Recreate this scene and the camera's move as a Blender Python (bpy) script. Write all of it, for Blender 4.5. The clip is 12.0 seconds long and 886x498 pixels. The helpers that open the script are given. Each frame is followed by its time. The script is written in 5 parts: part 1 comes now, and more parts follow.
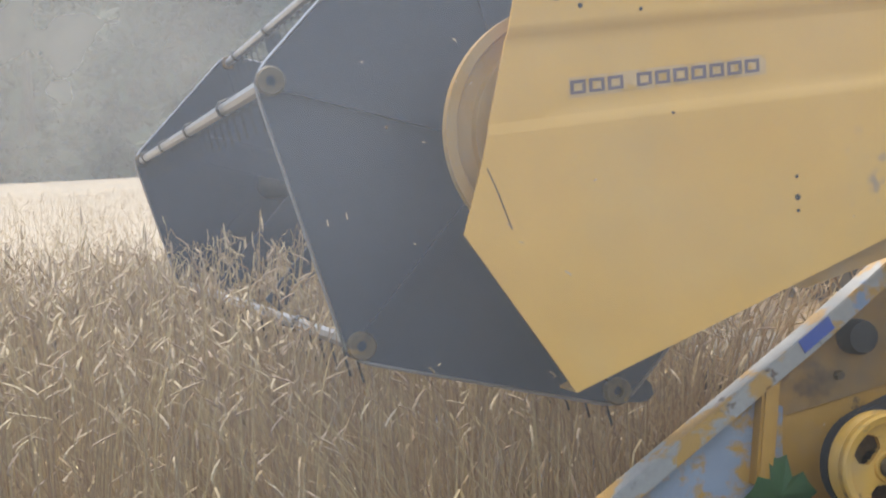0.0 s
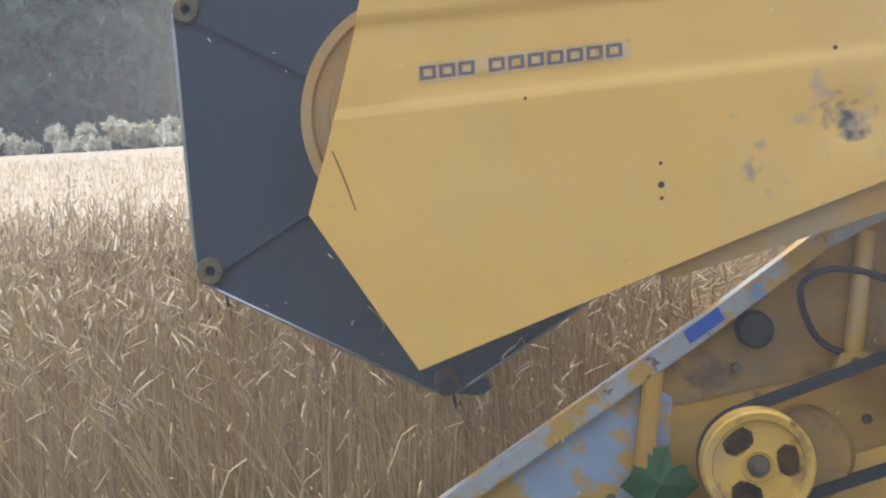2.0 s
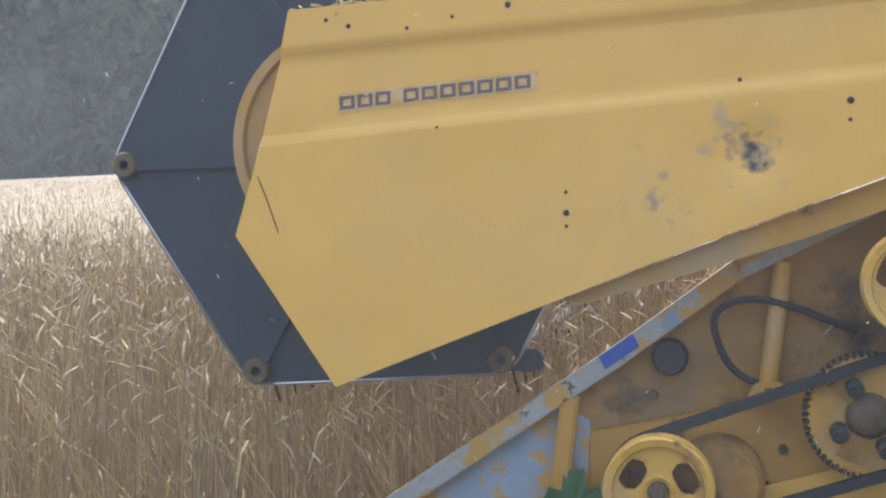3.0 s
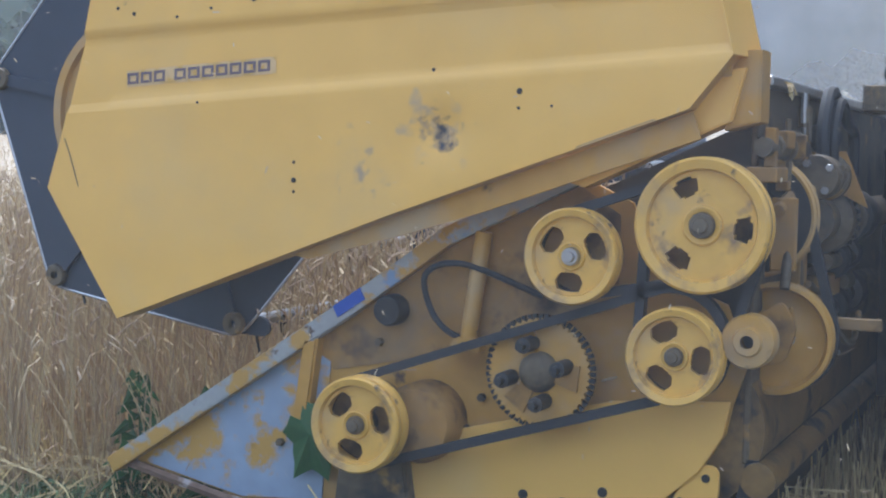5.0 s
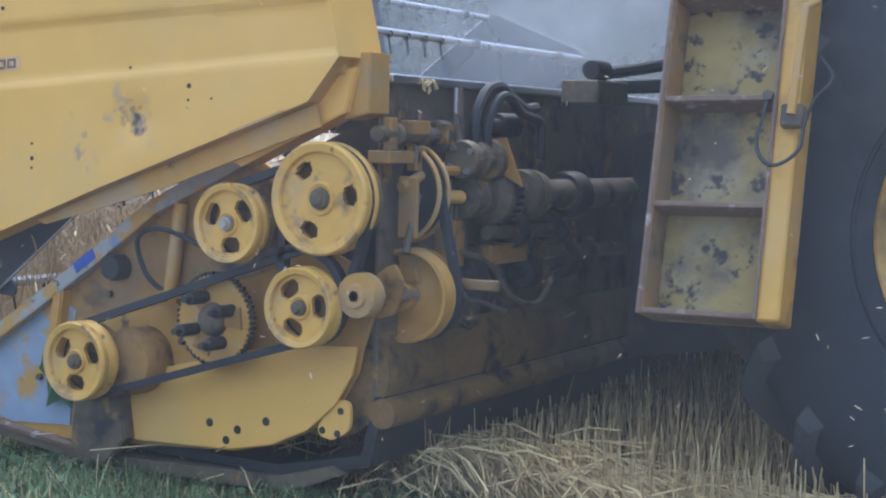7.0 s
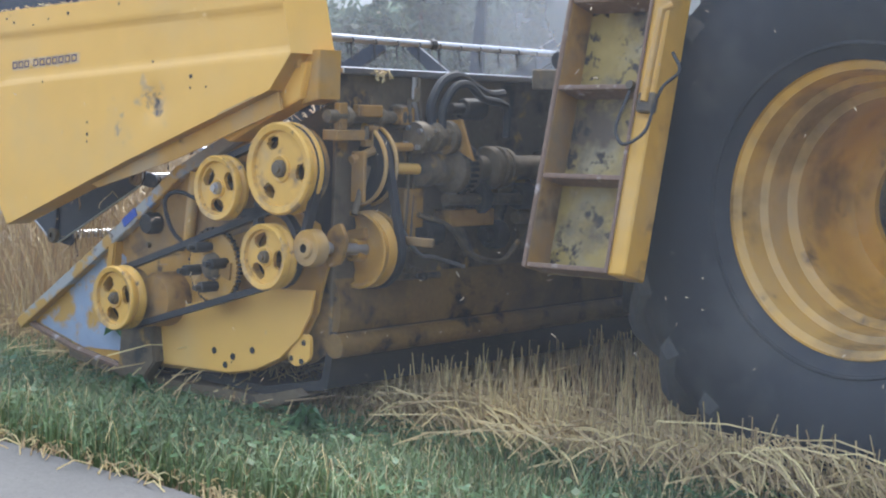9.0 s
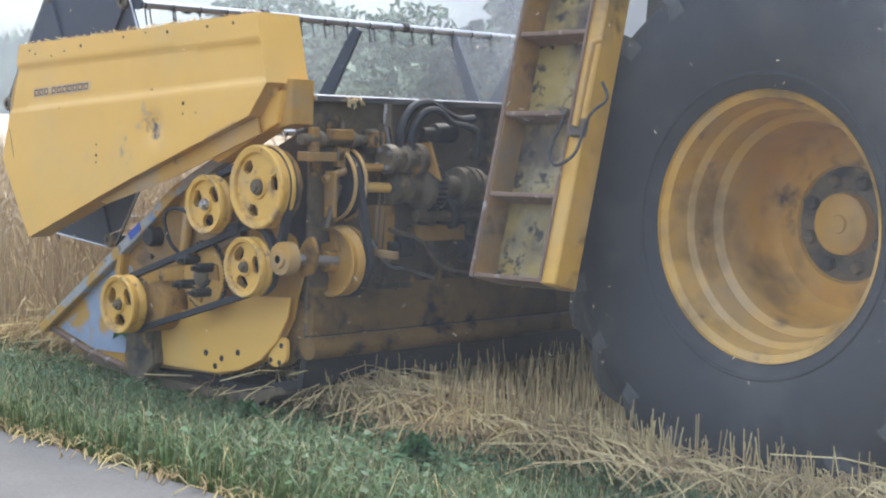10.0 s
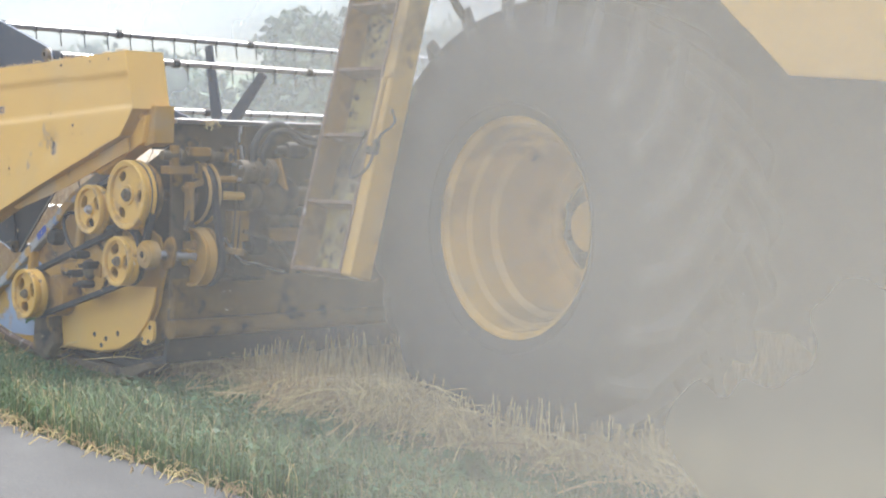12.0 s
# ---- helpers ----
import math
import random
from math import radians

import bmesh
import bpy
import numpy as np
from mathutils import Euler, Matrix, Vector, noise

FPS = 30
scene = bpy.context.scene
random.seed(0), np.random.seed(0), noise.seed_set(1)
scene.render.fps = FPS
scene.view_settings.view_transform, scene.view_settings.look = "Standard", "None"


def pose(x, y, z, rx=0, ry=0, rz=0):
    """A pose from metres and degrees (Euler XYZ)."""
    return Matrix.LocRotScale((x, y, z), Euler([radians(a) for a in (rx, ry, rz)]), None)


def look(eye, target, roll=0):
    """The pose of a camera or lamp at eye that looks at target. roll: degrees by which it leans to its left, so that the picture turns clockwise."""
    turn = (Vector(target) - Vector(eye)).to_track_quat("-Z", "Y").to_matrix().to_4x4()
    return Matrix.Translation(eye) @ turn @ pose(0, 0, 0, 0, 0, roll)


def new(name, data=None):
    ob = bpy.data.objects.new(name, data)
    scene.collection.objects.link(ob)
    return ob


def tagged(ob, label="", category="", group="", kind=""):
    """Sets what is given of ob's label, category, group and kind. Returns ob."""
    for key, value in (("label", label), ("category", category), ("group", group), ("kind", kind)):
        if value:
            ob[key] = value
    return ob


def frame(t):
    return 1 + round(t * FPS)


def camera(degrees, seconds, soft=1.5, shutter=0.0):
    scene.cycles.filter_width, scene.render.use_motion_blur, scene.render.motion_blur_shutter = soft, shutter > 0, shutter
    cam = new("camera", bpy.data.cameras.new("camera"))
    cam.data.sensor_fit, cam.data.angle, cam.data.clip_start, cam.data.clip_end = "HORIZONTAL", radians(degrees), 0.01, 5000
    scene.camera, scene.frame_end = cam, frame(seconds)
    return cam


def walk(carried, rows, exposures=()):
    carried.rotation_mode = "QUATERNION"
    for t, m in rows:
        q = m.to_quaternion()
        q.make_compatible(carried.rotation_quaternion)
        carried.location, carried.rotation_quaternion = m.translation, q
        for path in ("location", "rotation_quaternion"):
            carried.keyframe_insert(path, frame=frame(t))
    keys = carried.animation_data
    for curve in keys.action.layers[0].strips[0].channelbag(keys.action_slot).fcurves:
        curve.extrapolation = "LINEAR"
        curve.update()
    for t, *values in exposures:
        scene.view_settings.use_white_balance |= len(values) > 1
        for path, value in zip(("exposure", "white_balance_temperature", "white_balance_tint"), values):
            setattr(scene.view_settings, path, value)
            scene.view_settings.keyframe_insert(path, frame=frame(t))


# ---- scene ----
cam = camera(32.0, 12.0, soft=2.1)
PATH = [
    (0, 0.059, -3.604, 1.012, 88.37, 3.26, -14.95),
    (0.5, 0.037, -3.669, 1.020, 88.30, 2.33, -9.97),
    (1, 0.021, -3.730, 1.013, 87.19, 3.04, -6.43),
    (1.5, 0.001, -3.811, 1.017, 86.42, 2.03, -1.46),
    (2, -0.001, -3.856, 1.021, 87.28, 2.09, 2.51),
    (2.5, -0.005, -3.889, 1.025, 87.67, 1.44, 7.88),
    (2.7, -0.009, -3.893, 1.024, 87.90, 1.39, 9.07),
    (4.3, -0.016, -3.981, 1.034, 87.65, -0.49, 21.32),
    (4.5, -0.025, -3.987, 1.030, 87.48, -0.86, 21.94),
    (5, -0.018, -4.004, 1.043, 86.69, -1.09, 22.82),
    (5.5, 0.019, -4.015, 1.043, 86.25, -1.90, 24.12),
    (6, 0.019, -4.035, 1.058, 85.71, -1.81, 23.75),
    (6.5, 0.034, -4.048, 1.061, 85.79, -1.79, 27.32),
    (7, 0.010, -4.064, 1.079, 85.88, -1.51, 29.18),
    (7.2, -0.001, -4.069, 1.086, 85.78, -1.23, 31.14),
    (8.8, -0.003, -4.119, 1.122, 84.83, -1.67, 40.14),
    (9, -0.013, -4.126, 1.128, 84.72, -1.71, 40.74),
    (9.5, -0.039, -4.147, 1.137, 85.17, -1.74, 43.05),
    (10, -0.048, -4.172, 1.152, 85.41, -1.73, 44.24),
    (10.5, -0.048, -4.204, 1.158, 85.55, -1.89, 46.37),
    (11, -0.025, -4.233, 1.164, 86.22, -2.60, 47.43),
    (11.3, -0.009, -4.256, 1.181, 86.14, -2.28, 45.85),
    (11.5, -0.004, -4.272, 1.186, 85.97, -1.83, 45.88),
    (12, 0.061, -4.316, 1.200, 85.90, -1.88, 46.14),
]
DRIVE = [(0, 4.410), (1, 3.766), (2, 3.094), (3, 2.397), (4, 1.682), (5, 0.955), (6, 0.221), (7, -0.513), (8, -1.243), (9, -1.961), (10, -2.663), (11, -3.343), (12, -3.994)]

walk(cam, [(t, pose(*p)) for t, *p in PATH],
     exposures=[(0, 1.5, 6950, 10), (1.2, 1.55, 6700, 10), (2.5, 1.6, 6450, 10), (4.5, 1.62, 5950, 10), (5.5, 1.62, 5550, 10), (7.2, 1.75, 5550, 10), (9.0, 1.95, 6150, 10), (10.5, 2.06, 6400, 10), (11, 2.18, 6450, 10), (11.5, 2.1, 6500, 10), (12, 1.97, 6600, 10)])

# ---- light ----
world = bpy.data.worlds.new("sky")
scene.world = world
world.use_nodes = True
wn, wl = world.node_tree.nodes, world.node_tree.links
sky = wn.new("ShaderNodeTexSky")
sky.sky_type, sky.sun_disc = "NISHITA", False
sky.sun_elevation, sky.sun_rotation = radians(63), radians(-27)
sky.air_density, sky.dust_density = 1.0, 1.0
coord = wn.new("ShaderNodeTexCoord")
stretch = wn.new("ShaderNodeMapping")
stretch.inputs["Scale"].default_value = (3.0, 3.0, 16.0)
clouds = wn.new("ShaderNodeTexNoise")
clouds.inputs["Scale"].default_value, clouds.inputs["Detail"].default_value = 1.6, 6
ramp = wn.new("ShaderNodeValToRGB")
ramp.color_ramp.elements[0].position, ramp.color_ramp.elements[1].position = 0.36, 0.62
mixs = wn.new("ShaderNodeMixRGB")
mixs.inputs[2].default_value = (3.5, 3.85, 4.3, 1)
wl.new(coord.outputs["Generated"], stretch.inputs[0])
wl.new(stretch.outputs[0], clouds.inputs[0])
wl.new(clouds.outputs[0], ramp.inputs[0])
wl.new(ramp.outputs[0], mixs.inputs[0])
wl.new(sky.outputs[0], mixs.inputs[1])
# an overcast sky is brighter overhead than at the horizon
axes = wn.new("ShaderNodeSeparateXYZ")
climb = wn.new("ShaderNodeMapRange")
climb.inputs[2].default_value, climb.inputs[3].default_value, climb.inputs[4].default_value = 0.55, 0.29, 1.45
dome = wn.new("ShaderNodeVectorMath")
dome.operation = "SCALE"
wl.new(coord.outputs["Generated"], axes.inputs[0])
wl.new(axes.outputs[2], climb.inputs[0])
wl.new(mixs.outputs[0], dome.inputs[0])
wl.new(climb.outputs[0], dome.inputs["Scale"])
wl.new(dome.outputs[0], wn["Background"].inputs[0])
wn["Background"].inputs[1].default_value = 0.11
sun = new("sun", bpy.data.lights.new("sun", "SUN"))
sun.data.energy, sun.data.angle, sun.data.color = 1.6, radians(25), (1.0, 0.95, 0.87)
sun.matrix_world = look((-2.0, 4.0, 9.0), (0, 0, 0))


# ---- materials ----
def material(name, base, rough=0.6, metal=0.0, spots=(), bump=0.15, grain=60.0, vary=0.12, island=False, trans=0.0):
    """spots: (colour, scale, threshold, softness) layers of wear over the base."""
    m = bpy.data.materials.new(name)
    m.use_nodes = True
    n, l = m.node_tree.nodes, m.node_tree.links
    p = n["Principled BSDF"]
    p.inputs["Roughness"].default_value, p.inputs["Metallic"].default_value = rough, metal
    tc = n.new("ShaderNodeTexCoord")
    fine = n.new("ShaderNodeTexNoise")
    fine.inputs["Scale"].default_value, fine.inputs["Detail"].default_value = grain, 5
    l.new(tc.outputs["Object"], fine.inputs["Vector"])
    wide = n.new("ShaderNodeTexNoise")
    wide.inputs["Scale"].default_value, wide.inputs["Detail"].default_value = 2.3, 6
    l.new(tc.outputs["Object"], wide.inputs["Vector"])
    add = n.new("ShaderNodeMath")
    l.new(fine.outputs[0], add.inputs[0])
    l.new(wide.outputs[0], add.inputs[1])
    rng = n.new("ShaderNodeMapRange")
    rng.inputs[1].default_value, rng.inputs[2].default_value = 0.6, 1.4
    rng.inputs[3].default_value, rng.inputs[4].default_value = 1 - vary, 1 + vary
    l.new(add.outputs[0], rng.inputs[0])
    hsv = n.new("ShaderNodeHueSaturation")
    hsv.inputs["Color"].default_value = (*base, 1)
    l.new(rng.outputs[0], hsv.inputs["Value"])
    col = hsv.outputs[0]
    if island:
        geo = n.new("ShaderNodeNewGeometry")
        r2 = n.new("ShaderNodeMapRange")
        r2.inputs[3].default_value, r2.inputs[4].default_value = 1 - island, 1 + island
        l.new(geo.outputs["Random Per Island"], r2.inputs[0])
        h2 = n.new("ShaderNodeHueSaturation")
        l.new(col, h2.inputs["Color"])
        l.new(r2.outputs[0], h2.inputs["Value"])
        h3 = n.new("ShaderNodeMapRange")
        h3.inputs[3].default_value, h3.inputs[4].default_value = 0.485, 0.515
        l.new(geo.outputs["Random Per Island"], h3.inputs[0])
        l.new(h3.outputs[0], h2.inputs["Hue"])
        col = h2.outputs[0]
    for k, (c, sc, th, so) in enumerate(spots):
        sn = n.new("ShaderNodeTexNoise")
        sn.inputs["Scale"].default_value, sn.inputs["Detail"].default_value, sn.inputs["Roughness"].default_value = sc, 7, 0.62
        mp = n.new("ShaderNodeMapping")
        mp.inputs["Location"].default_value = (3.1 * k + 1, 7.7 * k, 1.3 * k)
        l.new(tc.outputs["Object"], mp.inputs[0])
        l.new(mp.outputs[0], sn.inputs["Vector"])
        sr = n.new("ShaderNodeMapRange")
        sr.inputs[1].default_value, sr.inputs[2].default_value = th, th + so
        l.new(sn.outputs[0], sr.inputs[0])
        mx = n.new("ShaderNodeMixRGB")
        mx.inputs[2].default_value = (*c, 1)
        l.new(sr.outputs[0], mx.inputs[0])
        l.new(col, mx.inputs[1])
        col = mx.outputs[0]
    l.new(col, p.inputs["Base Color"])
    if bump:
        b = n.new("ShaderNodeBump")
        b.inputs["Strength"].default_value, b.inputs["Distance"].default_value = bump, 0.004
        l.new(add.outputs[0], b.inputs["Height"])
        l.new(b.outputs[0], p.inputs["Normal"])
    if trans:
        tr = n.new("ShaderNodeBsdfTranslucent")
        l.new(col, tr.inputs[0])
        ms = n.new("ShaderNodeMixShader")
        ms.inputs[0].default_value = trans
        l.new(p.outputs[0], ms.inputs[1])
        l.new(tr.outputs[0], ms.inputs[2])
        l.new(ms.outputs[0], n["Material Output"].inputs[0])
    return m


DUST = (0.36, 0.30, 0.21)
yellow = material("yellow_paint", (0.79, 0.455, 0.10), 0.42, vary=0.06, bump=0.05, grain=14,
                  spots=(((0.62, 0.44, 0.19), 1.4, 0.50, 0.4), ((0.10, 0.06, 0.035), 9.0, 0.74, 0.05)))
yellow_old = material("worn_yellow_paint", (0.50, 0.27, 0.05), 0.55, vary=0.14, bump=0.1, grain=22,
                      spots=((DUST, 3.0, 0.48, 0.3), ((0.07, 0.045, 0.03), 7.0, 0.62, 0.08)))
yellow_dirty = material("dusty_yellow_paint", (0.36, 0.19, 0.045), 0.7, vary=0.2, bump=0.15, grain=25,
                        spots=((0.12 * np.array(DUST) * 4, 4.0, 0.45, 0.3), ((0.05, 0.035, 0.025), 5.0, 0.52, 0.15)))
pulley_paint = material("grimy_pulley_paint", (0.68, 0.39, 0.075), 0.45, vary=0.12, bump=0.08, grain=25,
                        spots=((DUST, 6.0, 0.52, 0.5), ((0.20, 0.13, 0.08), 11.0, 0.56, 0.16), ((0.06, 0.045, 0.035), 16.0, 0.63, 0.08)))
blue_worn = material("worn_blue_paint", (0.30, 0.36, 0.46), 0.5, vary=0.15, bump=0.08, grain=18,
                     spots=(((0.52, 0.30, 0.07), 5.0, 0.50, 0.06), ((0.12, 0.07, 0.04), 8.0, 0.66, 0.06)))
bar_worn = material("chipped_bar_paint", (0.36, 0.36, 0.35), 0.45, vary=0.15, bump=0.08,
                    spots=(((0.50, 0.29, 0.07), 7.0, 0.49, 0.06), ((0.22, 0.30, 0.44), 6.0, 0.58, 0.05), ((0.10, 0.06, 0.04), 11.0, 0.64, 0.05)))
blue_chip = material("blue_chip_paint", (0.03, 0.09, 0.42), 0.4)
reel_grey = material("slate_grey_sheet", (0.036, 0.046, 0.068), 0.5, vary=0.12, bump=0.06, grain=20,
                     spots=((DUST, 5.0, 0.66, 0.6),))
# greasy steel, near black because the machine's inner shade is in the colour
dark = material("shaded_greasy_steel", (0.020, 0.020, 0.021), 0.6, vary=0.3, bump=0.2,
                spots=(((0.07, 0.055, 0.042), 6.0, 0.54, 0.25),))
grimy = material("grimy_steel", (0.13, 0.098, 0.06), 0.65, vary=0.3, bump=0.2,
                 spots=(((0.035, 0.03, 0.028), 7.0, 0.5, 0.15), ((0.30, 0.17, 0.05), 9.0, 0.6, 0.08)))
# worn yellow with the shade beneath the header mixed into its colour
shaded_yellow = material("shaded_yellow_paint", (0.20, 0.115, 0.032), 0.5, vary=0.25, bump=0.12,
                       spots=(((0.05, 0.036, 0.024), 1.6, 0.44, 0.22), ((0.025, 0.02, 0.018), 6.0, 0.56, 0.1)))
black_rubber = material("black_rubber", (0.03, 0.03, 0.033), 0.75, vary=0.15, bump=0.1)
# tyre rubber lightened for dust and for skylight on the lug tops
lit_lug_rubber = material("lit_dusty_lug_rubber", (0.060, 0.062, 0.066), 0.7, vary=0.2, bump=0.12, grain=35, spots=(((0.15, 0.14, 0.12), 4.0, 0.5, 0.4),))
tyre_rubber = material("tyre_rubber", (0.024, 0.028, 0.036), 0.75, vary=0.15, bump=0.12, grain=35,
                       spots=(((0.10, 0.095, 0.085), 3.0, 0.5, 0.5),))
bare = material("bare_steel", (0.45, 0.45, 0.46), 0.35, 0.9, vary=0.15)
rim_paint = material("rim_yellow_paint", (0.62, 0.34, 0.05), 0.45, vary=0.1, bump=0.08, grain=16,
                     spots=((DUST, 2.2, 0.46, 0.4), ((0.20, 0.12, 0.04), 3.2, 0.50, 0.2), ((0.09, 0.055, 0.03), 5.0, 0.60, 0.12)))
pale_worn = material("pale_worn_plate", (0.36, 0.26, 0.075), 0.6, vary=0.2, bump=0.1, grain=14,
                     spots=(((0.34, 0.31, 0.22), 3.5, 0.52, 0.2), ((0.10, 0.075, 0.05), 4.2, 0.48, 0.16), ((0.04, 0.032, 0.027), 17.0, 0.56, 0.07)))
rust = material("rusty_edge", (0.20, 0.125, 0.085), 0.75, vary=0.25, bump=0.2, spots=(((0.42, 0.36, 0.33), 14.0, 0.58, 0.1),))
decal_ink = material("faded_decal_ink", (0.16, 0.115, 0.12), 0.6, vary=0.2, spots=(((0.55, 0.36, 0.10), 40.0, 0.64, 0.04),))
decal_ground = material("faded_decal_ground", (0.66, 0.44, 0.20), 0.6, spots=(((0.62, 0.36, 0.08), 30.0, 0.5, 0.1),))
asphalt = material("asphalt", (0.105, 0.102, 0.098), 0.85, vary=0.25, bump=0.5, grain=90, spots=(((0.15, 0.145, 0.14), 0.9, 0.5, 0.3), ((0.07, 0.07, 0.07), 160.0, 0.6, 0.05)))
soil = material("stubble_soil", (0.16, 0.115, 0.07), 0.95, vary=0.3, bump=0.6, grain=30, spots=(((0.34, 0.26, 0.14), 14.0, 0.5, 0.15), ((0.07, 0.05, 0.035), 5.0, 0.6, 0.2)))
straw = material("straw", (0.56, 0.43, 0.23), 0.6, vary=0.1, bump=0, island=0.35, trans=0.15)
wheat_stem = material("wheat_stem", (0.54, 0.41, 0.245), 0.6, vary=0.1, bump=0, island=0.24, trans=0.25)
wheat_ear = material("wheat_ear", (0.58, 0.46, 0.32), 0.6, vary=0.1, bump=0, island=0.22, trans=0.25)
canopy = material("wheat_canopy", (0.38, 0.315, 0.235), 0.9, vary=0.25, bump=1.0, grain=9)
grass_blade = material("grass_blade", (0.14, 0.195, 0.085), 0.55, vary=0.1, bump=0, island=0.45, trans=0.3)
leaf_green = material("leaf_green", (0.055, 0.125, 0.045), 0.5, vary=0.15, bump=0.1, island=0.25, trans=0.25)
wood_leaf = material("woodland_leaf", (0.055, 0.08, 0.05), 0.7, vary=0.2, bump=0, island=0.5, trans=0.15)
# part of the distance haze is put into this paler leaf green
hill_leaf = material("hazed_far_tree_leaf", (0.135, 0.18, 0.11), 0.8, vary=0.2, bump=0, island=0.4)
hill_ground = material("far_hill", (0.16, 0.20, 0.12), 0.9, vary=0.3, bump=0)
bark = material("bark", (0.07, 0.055, 0.045), 0.9, vary=0.3, bump=0.4)
flower_white = material("pale_flower", (0.62, 0.58, 0.46), 0.8, vary=0.1, bump=0, island=0.3, trans=0.2)
weed_brown = material("dry_dock_seed", (0.12, 0.075, 0.05), 0.8, vary=0.2, bump=0, island=0.3)

for m in (straw, wheat_stem, wheat_ear, canopy):
    m.node_tree.nodes["Principled BSDF"].inputs["Specular IOR Level"].default_value = 0.15


def scuffed_panel():
    """The panel's paint: the common yellow, with scrapes to steel and primer round three knocks, and streaks of dirt."""
    m = yellow.copy()
    m.name = "scraped_yellow_paint"
    n, l = m.node_tree.nodes, m.node_tree.links
    p = n["Principled BSDF"]
    col = p.inputs["Base Color"].links[0].from_socket
    tc = n.new("ShaderNodeTexCoord")
    for (px_, pz_, reach, th), c, sc in (((-2.40, 1.115, 0.15, 0.59), (0.17, 0.14, 0.125), 24.0), ((-2.60, 1.02, 0.20, 0.62), (0.40, 0.29, 0.17), 26.0),
                                         ((-2.42, 1.12, 0.22, 0.60), (0.46, 0.34, 0.21), 16.0), ((-2.398, 1.108, 0.075, 0.50), (0.05, 0.05, 0.06), 26.0),
                                         ((-3.25, 1.41, 0.14, 0.72), (0.16, 0.10, 0.05), 30.0)):
        d = n.new("ShaderNodeVectorMath")
        d.operation = "DISTANCE"
        d.inputs[1].default_value = (px_, -0.64, pz_)
        l.new(tc.outputs["Object"], d.inputs[0])
        near = n.new("ShaderNodeMapRange")
        near.inputs[1].default_value, near.inputs[2].default_value = 0.0, reach
        near.inputs[3].default_value, near.inputs[4].default_value = 0.16, -0.25
        l.new(d.outputs["Value"], near.inputs[0])
        sn = n.new("ShaderNodeTexNoise")
        sn.inputs["Scale"].default_value, sn.inputs["Detail"].default_value = sc, 6
        l.new(tc.outputs["Object"], sn.inputs["Vector"])
        s = n.new("ShaderNodeMath")
        l.new(sn.outputs[0], s.inputs[0])
        l.new(near.outputs[0], s.inputs[1])
        r = n.new("ShaderNodeMapRange")
        r.inputs[1].default_value, r.inputs[2].default_value = th - 0.02, th + 0.17
        l.new(s.outputs[0], r.inputs[0])
        mx = n.new("ShaderNodeMixRGB")
        mx.inputs[2].default_value = (*c, 1)
        l.new(r.outputs[0], mx.inputs[0])
        l.new(col, mx.inputs[1])
        col = mx.outputs[0]
    l.new(col, p.inputs["Base Color"])
    return m


panel_paint = scuffed_panel()


def dust_material(name, strength, grain=1.1, tint=(0.66, 0.70, 0.76)):
    """Airborne dust: thin, pale, thickest in the middle of its sheet, uneven. The default tint carries bluish skylight.
    """
    m = bpy.data.materials.new(name)
    m.use_nodes = True
    n, l = m.node_tree.nodes, m.node_tree.links
    n.remove(n["Principled BSDF"])
    tc = n.new("ShaderNodeTexCoord")
    mid = n.new("ShaderNodeVectorMath")
    mid.operation = "DISTANCE"
    mid.inputs[1].default_value = (0.5, 0.5, 0.5)
    flat = n.new("ShaderNodeMapping")
    flat.inputs["Scale"].default_value, flat.inputs["Location"].default_value = (1, 0, 1), (0, 0.5, 0)
    l.new(tc.outputs["Generated"], flat.inputs[0])
    l.new(flat.outputs[0], mid.inputs[0])
    fade = n.new("ShaderNodeMapRange")
    fade.interpolation_type = "SMOOTHERSTEP"
    fade.inputs[1].default_value, fade.inputs[2].default_value, fade.inputs[3].default_value, fade.inputs[4].default_value = 0.08, 0.5, 1, 0
    l.new(mid.outputs["Value"], fade.inputs[0])
    ns = n.new("ShaderNodeTexNoise")
    ns.inputs["Scale"].default_value, ns.inputs["Detail"].default_value = grain, 4
    l.new(tc.outputs["Object"], ns.inputs["Vector"])
    rg = n.new("ShaderNodeMapRange")
    rg.inputs[1].default_value, rg.inputs[2].default_value, rg.inputs[3].default_value, rg.inputs[4].default_value = 0.3, 0.7, 0.55, 1.1
    l.new(ns.outputs[0], rg.inputs[0])
    mu = n.new("ShaderNodeMath")
    mu.operation = "MULTIPLY"
    l.new(fade.outputs[0], mu.inputs[0])
    l.new(rg.outputs[0], mu.inputs[1])
    m2 = n.new("ShaderNodeMath")
    m2.operation = "MULTIPLY"
    m2.use_clamp = True
    m2.inputs[1].default_value = strength
    l.new(mu.outputs[0], m2.inputs[0])
    di, tr, cl = n.new("ShaderNodeBsdfDiffuse"), n.new("ShaderNodeBsdfTranslucent"), n.new("ShaderNodeBsdfTransparent")
    di.inputs[0].default_value = tr.inputs[0].default_value = (*tint, 1)
    a, b = n.new("ShaderNodeMixShader"), n.new("ShaderNodeMixShader")
    l.new(di.outputs[0], a.inputs[1])
    l.new(tr.outputs[0], a.inputs[2])
    l.new(m2.outputs[0], b.inputs[0])
    l.new(cl.outputs[0], b.inputs[1])
    l.new(a.outputs[0], b.inputs[2])
    l.new(b.outputs[0], n["Material Output"].inputs[0])
    return m


